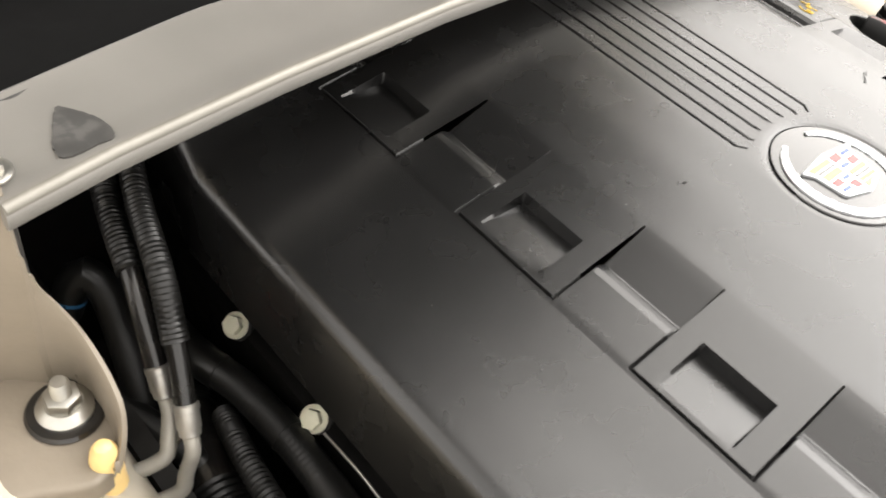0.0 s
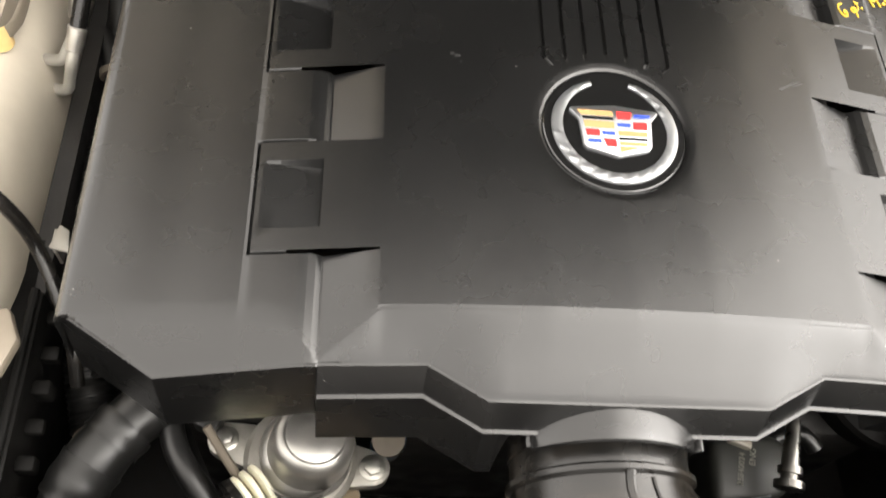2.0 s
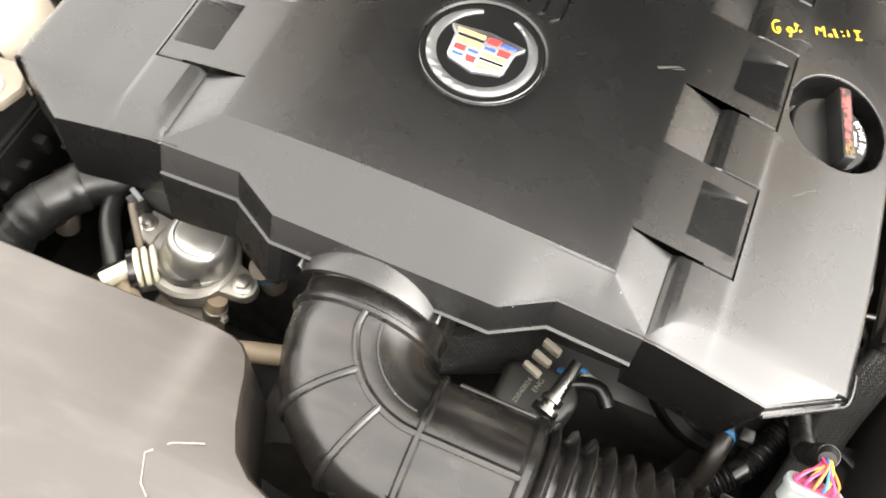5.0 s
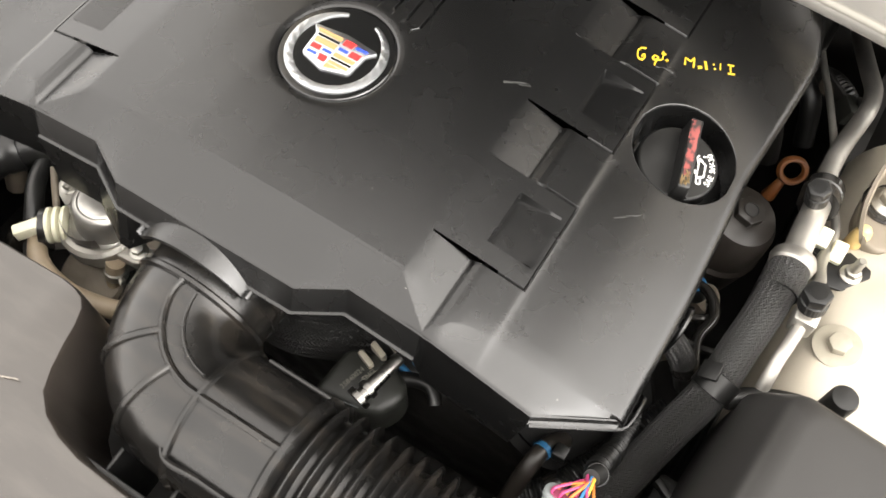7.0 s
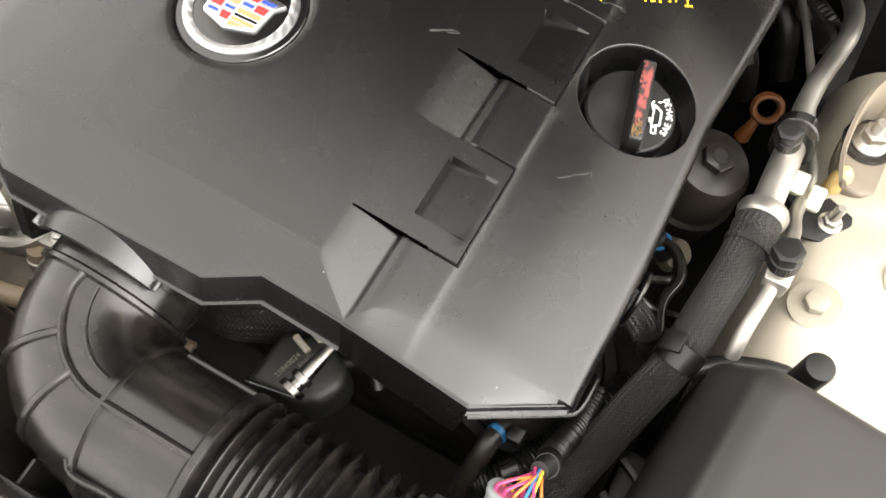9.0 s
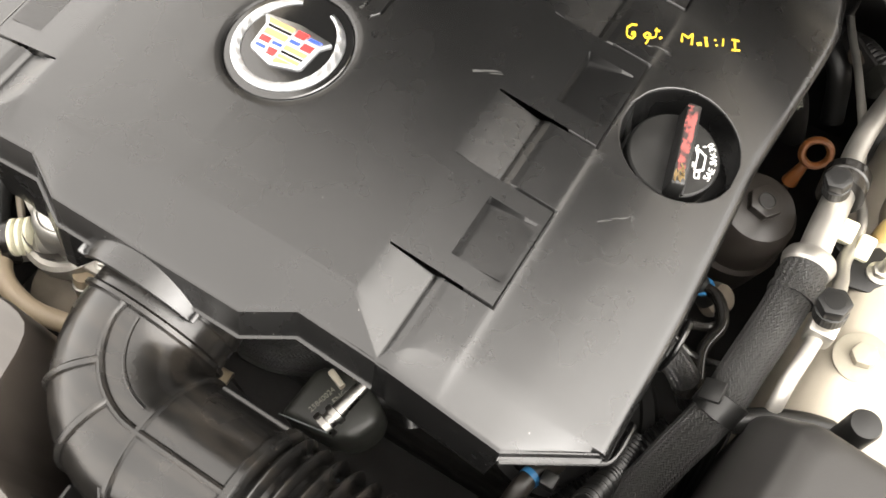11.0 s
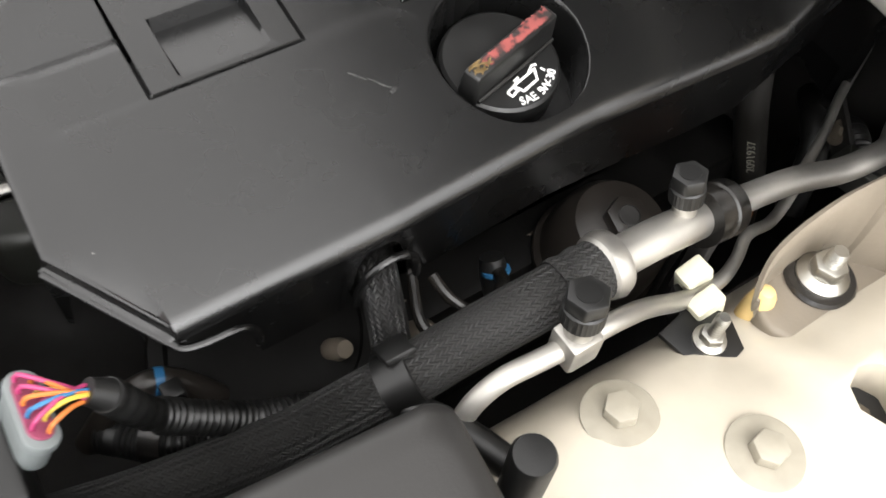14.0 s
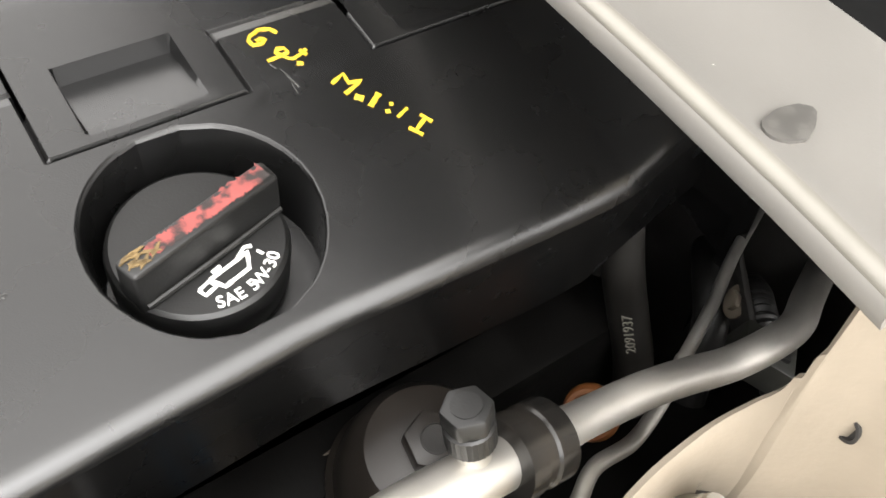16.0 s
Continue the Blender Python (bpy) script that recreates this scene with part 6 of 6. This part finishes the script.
# wiring beside the cover
branch = tagged(empty("sleeved_branch", (0.335, -0.012, 0.77)), "fine woven sleeve branch coming out of the cover's notch", "wiring sleeve")
part("sleeve", tube([(0.303, -0.008, 0.796), (0.320, -0.0155, 0.803), (0.333, -0.0203, 0.7995), (0.345, -0.0238, 0.790), (0.355, -0.0265, 0.775), (0.362, -0.029, 0.758)], 0.0108, 18), BRAID_SMALL, branch)
part("tape", tube([(0.3505, -0.0252, 0.7833), (0.355, -0.0265, 0.775)], 0.0113, 18, smooth=False), RUBBER, branch, "wrap of black tape")
loopw = tagged(empty("wiring_loop", (0.34, 0.03, 0.75)), "taped black wiring loop with a blue band", "wiring")
part("loop", tube([(0.325, 0.062, 0.755), (0.344, 0.055, 0.762), (0.356, 0.035, 0.765), (0.352, 0.008, 0.768), (0.360, -0.02, 0.772)], 0.0048, 12), RUBBER, loopw)
part("loop", tube([(0.322, 0.020, 0.772), (0.338, 0.022, 0.768), (0.352, 0.034, 0.762), (0.345, 0.062, 0.75)], 0.0036, 10), RUBBER, loopw)
part("loop", tube([(0.318, 0.008, 0.778), (0.345, -0.002, 0.772), (0.372, 0.005, 0.765)], 0.0036, 10), RUBBER, loopw)
part("plug", move(lathe([(0.008, -0.014), (0.009, 0.0), (0.0075, 0.012)], 14), aim((0.330, 0.060, 0.752), (-0.5, 0.1, 0.85))), DULL, loopw)
part("blue_band", move(lathe([(0.0089, -0.001), (0.0092, 0.0), (0.0088, 0.0015)], 14), aim((0.3305, 0.0605, 0.756), (-0.5, 0.1, 0.85))), BLUE, loopw)
hclip = tagged(empty("hose_clip", (0.38, -0.042, 0.81)), "black plastic clip round the woven hose", "hose clip")
part("band", move(lathe([(0.0157, -0.009), (0.0172, -0.0085), (0.0172, 0.0085), (0.0157, 0.009)], 30, caps=False), aim((0.3786, -0.0365, 0.8007), (0.19, 0.88, 0.44))), DULL, hclip)
part("latch", move(block(-0.008, 0.008, -0.008, 0.008, 0.0, 0.004, 0.001), Matrix.Translation((0.3705, -0.036, 0.8150)) @ Matrix.Rotation(radians(-30), 4, "Y")), DULL, hclip)
part("arm", tube([(0.390, -0.042, 0.797), (0.410, -0.028, 0.796), (0.436, -0.016, 0.794), (0.458, -0.010, 0.788)], 0.0085, 12), DULL, hclip)
ph = tagged(empty("plug_harness", (0.352, -0.1, 0.79)), "taped and ridged black harness running to the sensor plug", "wiring")
part("taped_end", tube([(0.3325, -0.1585, 0.838), (0.3325, -0.1540, 0.824), (0.3312, -0.1485, 0.804), (0.3316, -0.1405, 0.790)], lambda s: 0.0082 + 0.0004 * math.sin(s * 700), 16, 0.0016), DULL, ph, "wrap of black tape")
part("conduit", tube([(0.3312, -0.1440, 0.7945), (0.3320, -0.138, 0.788), (0.3335, -0.130, 0.779), (0.336, -0.115, 0.764), (0.339, -0.097, 0.749), (0.342, -0.07, 0.735)], ridged(0.0088, 0.0042, 0.0008), 16, 0.0011), DULL, ph, "ridged black conduit")
rcon = tagged(empty("ridged_conduit", (0.32, -0.12, 0.70)), "ridged black conduit under the cover's corner", "conduit")
part("conduit", tube([(0.285, -0.175, 0.712), (0.310, -0.150, 0.720), (0.328, -0.118, 0.727), (0.345, -0.085, 0.733), (0.36, -0.05, 0.745)], ridged(0.0105, 0.0036, 0.001), 16, 0.0011), DULL, rcon)
part("tape", tube([(0.305, -0.156, 0.7185), (0.313, -0.146, 0.7212)], 0.0122, 16, smooth=False), RUBBER, rcon, "wrap of black tape")
bl = tagged(empty("taped_pipe", (0.296, -0.13, 0.72)), "dusty grey-green pipe, darkened for shade, with a band of blue tape and a clip", "pipe")
# The dark filter plastic stands in for shade on the paler pipe.
part("pipe", tube([(0.298, -0.095, 0.690), (0.2955, -0.106, 0.712), (0.2905, -0.117, 0.728), (0.2865, -0.130, 0.734), (0.283, -0.152, 0.722), (0.28, -0.175, 0.69)], 0.0078, 16), FILTER, bl)
part("blue_tape", tube([(0.2882, -0.1240, 0.7328), (0.2870, -0.1285, 0.7342)], 0.0083, 14, smooth=False), BLUE, bl)
part("clip", block(0.295, 0.307, -0.128, -0.116, 0.730, 0.745, 0.002), DULL, bl)
settle(bl, 0.0, -0.010, 0.010)
DISC = aim((0.283, -0.072, 0.722), (0.15, -0.20, 1))
disc = tagged(empty("engine_disc", (0.287, -0.075, 0.70)), "large dark round casting under the cover's corner", "casting")
part("rim", move(lathe([(0.070, -0.02), (0.072, 0.0), (0.069, 0.004), (0.060, 0.004), (0.058, 0.001), (0.02, 0.001)], 40), DISC), DEEP_BLACK, disc)
for p, r in (((0.318, -0.04, 0.735), 0.0065), ((0.332, 0.01, 0.72), 0.012), ((0.345, 0.085, 0.70), 0.014)):
    tagged(part("pale_fitting", move(lathe([(r, -0.012), (r * 1.1, 0.0), (r * 0.8, 0.008)], 18), aim(p, (0.6, 0.2, 0.8))), GRIME), "grimy pale fitting beside the valve cover", "fitting", group="pale fittings")

# ---- air filter box ----
box = tagged(empty("air_filter_box", (0.5, -0.17, 0.72)), "black plastic air filter box lid with sloping side", "air filter box")
bm = bmesh.new()
layers = []
for inset, z in ((0.0, 0.70), (0.001, 0.795), (0.006, 0.815), (0.020, 0.855), (0.0235, 0.862), (0.030, 0.8665), (0.040, 0.868)):
    x0, x1, y0, y1 = 0.402 + inset, 0.66, -0.33, -0.018 - inset * 0.6
    r = 0.012
    pts = [(x1, y0), (x1, y1)] + [(x0 + r + r * math.cos(radians(a)), y1 - r + r * math.sin(radians(a))) for a in (90, 110, 130, 150, 170, 180)] + [(x0, y0)]
    layers.append([bm.verts.new((x + 0.09 * (y + 0.05) * (x < 0.5), y - 0.10 * (x - 0.43), z)) for x, y in pts])
for a, b in zip(layers, layers[1:]):
    for k in range(len(a)):
        j = (k + 1) % len(a)
        bm.faces.new((a[k], a[j], b[j], b[k]))
bm.faces.new(layers[-1])
bmesh.ops.recalc_face_normals(bm, faces=bm.faces)
part("lid", bm, LID, box, angle=38)
part("pin", move(lathe([(0.0105, 0.79), (0.0105, 0.838), (0.0092, 0.841), (0.004, 0.8415)], 28), Matrix.Translation((0.4605, -0.009, 0))), DULL, box, "round black locating pin")
for k in range(4):
    part("snorkel_rib", move(block(-0.003, 0.003, -0.018, 0.018, -0.02, 0.0, 0.001), Matrix.Translation((0.398 - 0.003 * k, -0.10 - 0.03 * k, 0.722)) @ Matrix.Rotation(radians(62), 4, "Z")), DULL, box)
part("snorkel", block(0.382, 0.408, -0.27, -0.08, 0.66, 0.712, 0.006), DULL, box)
settle(box, -0.005, -0.013, 0.013)
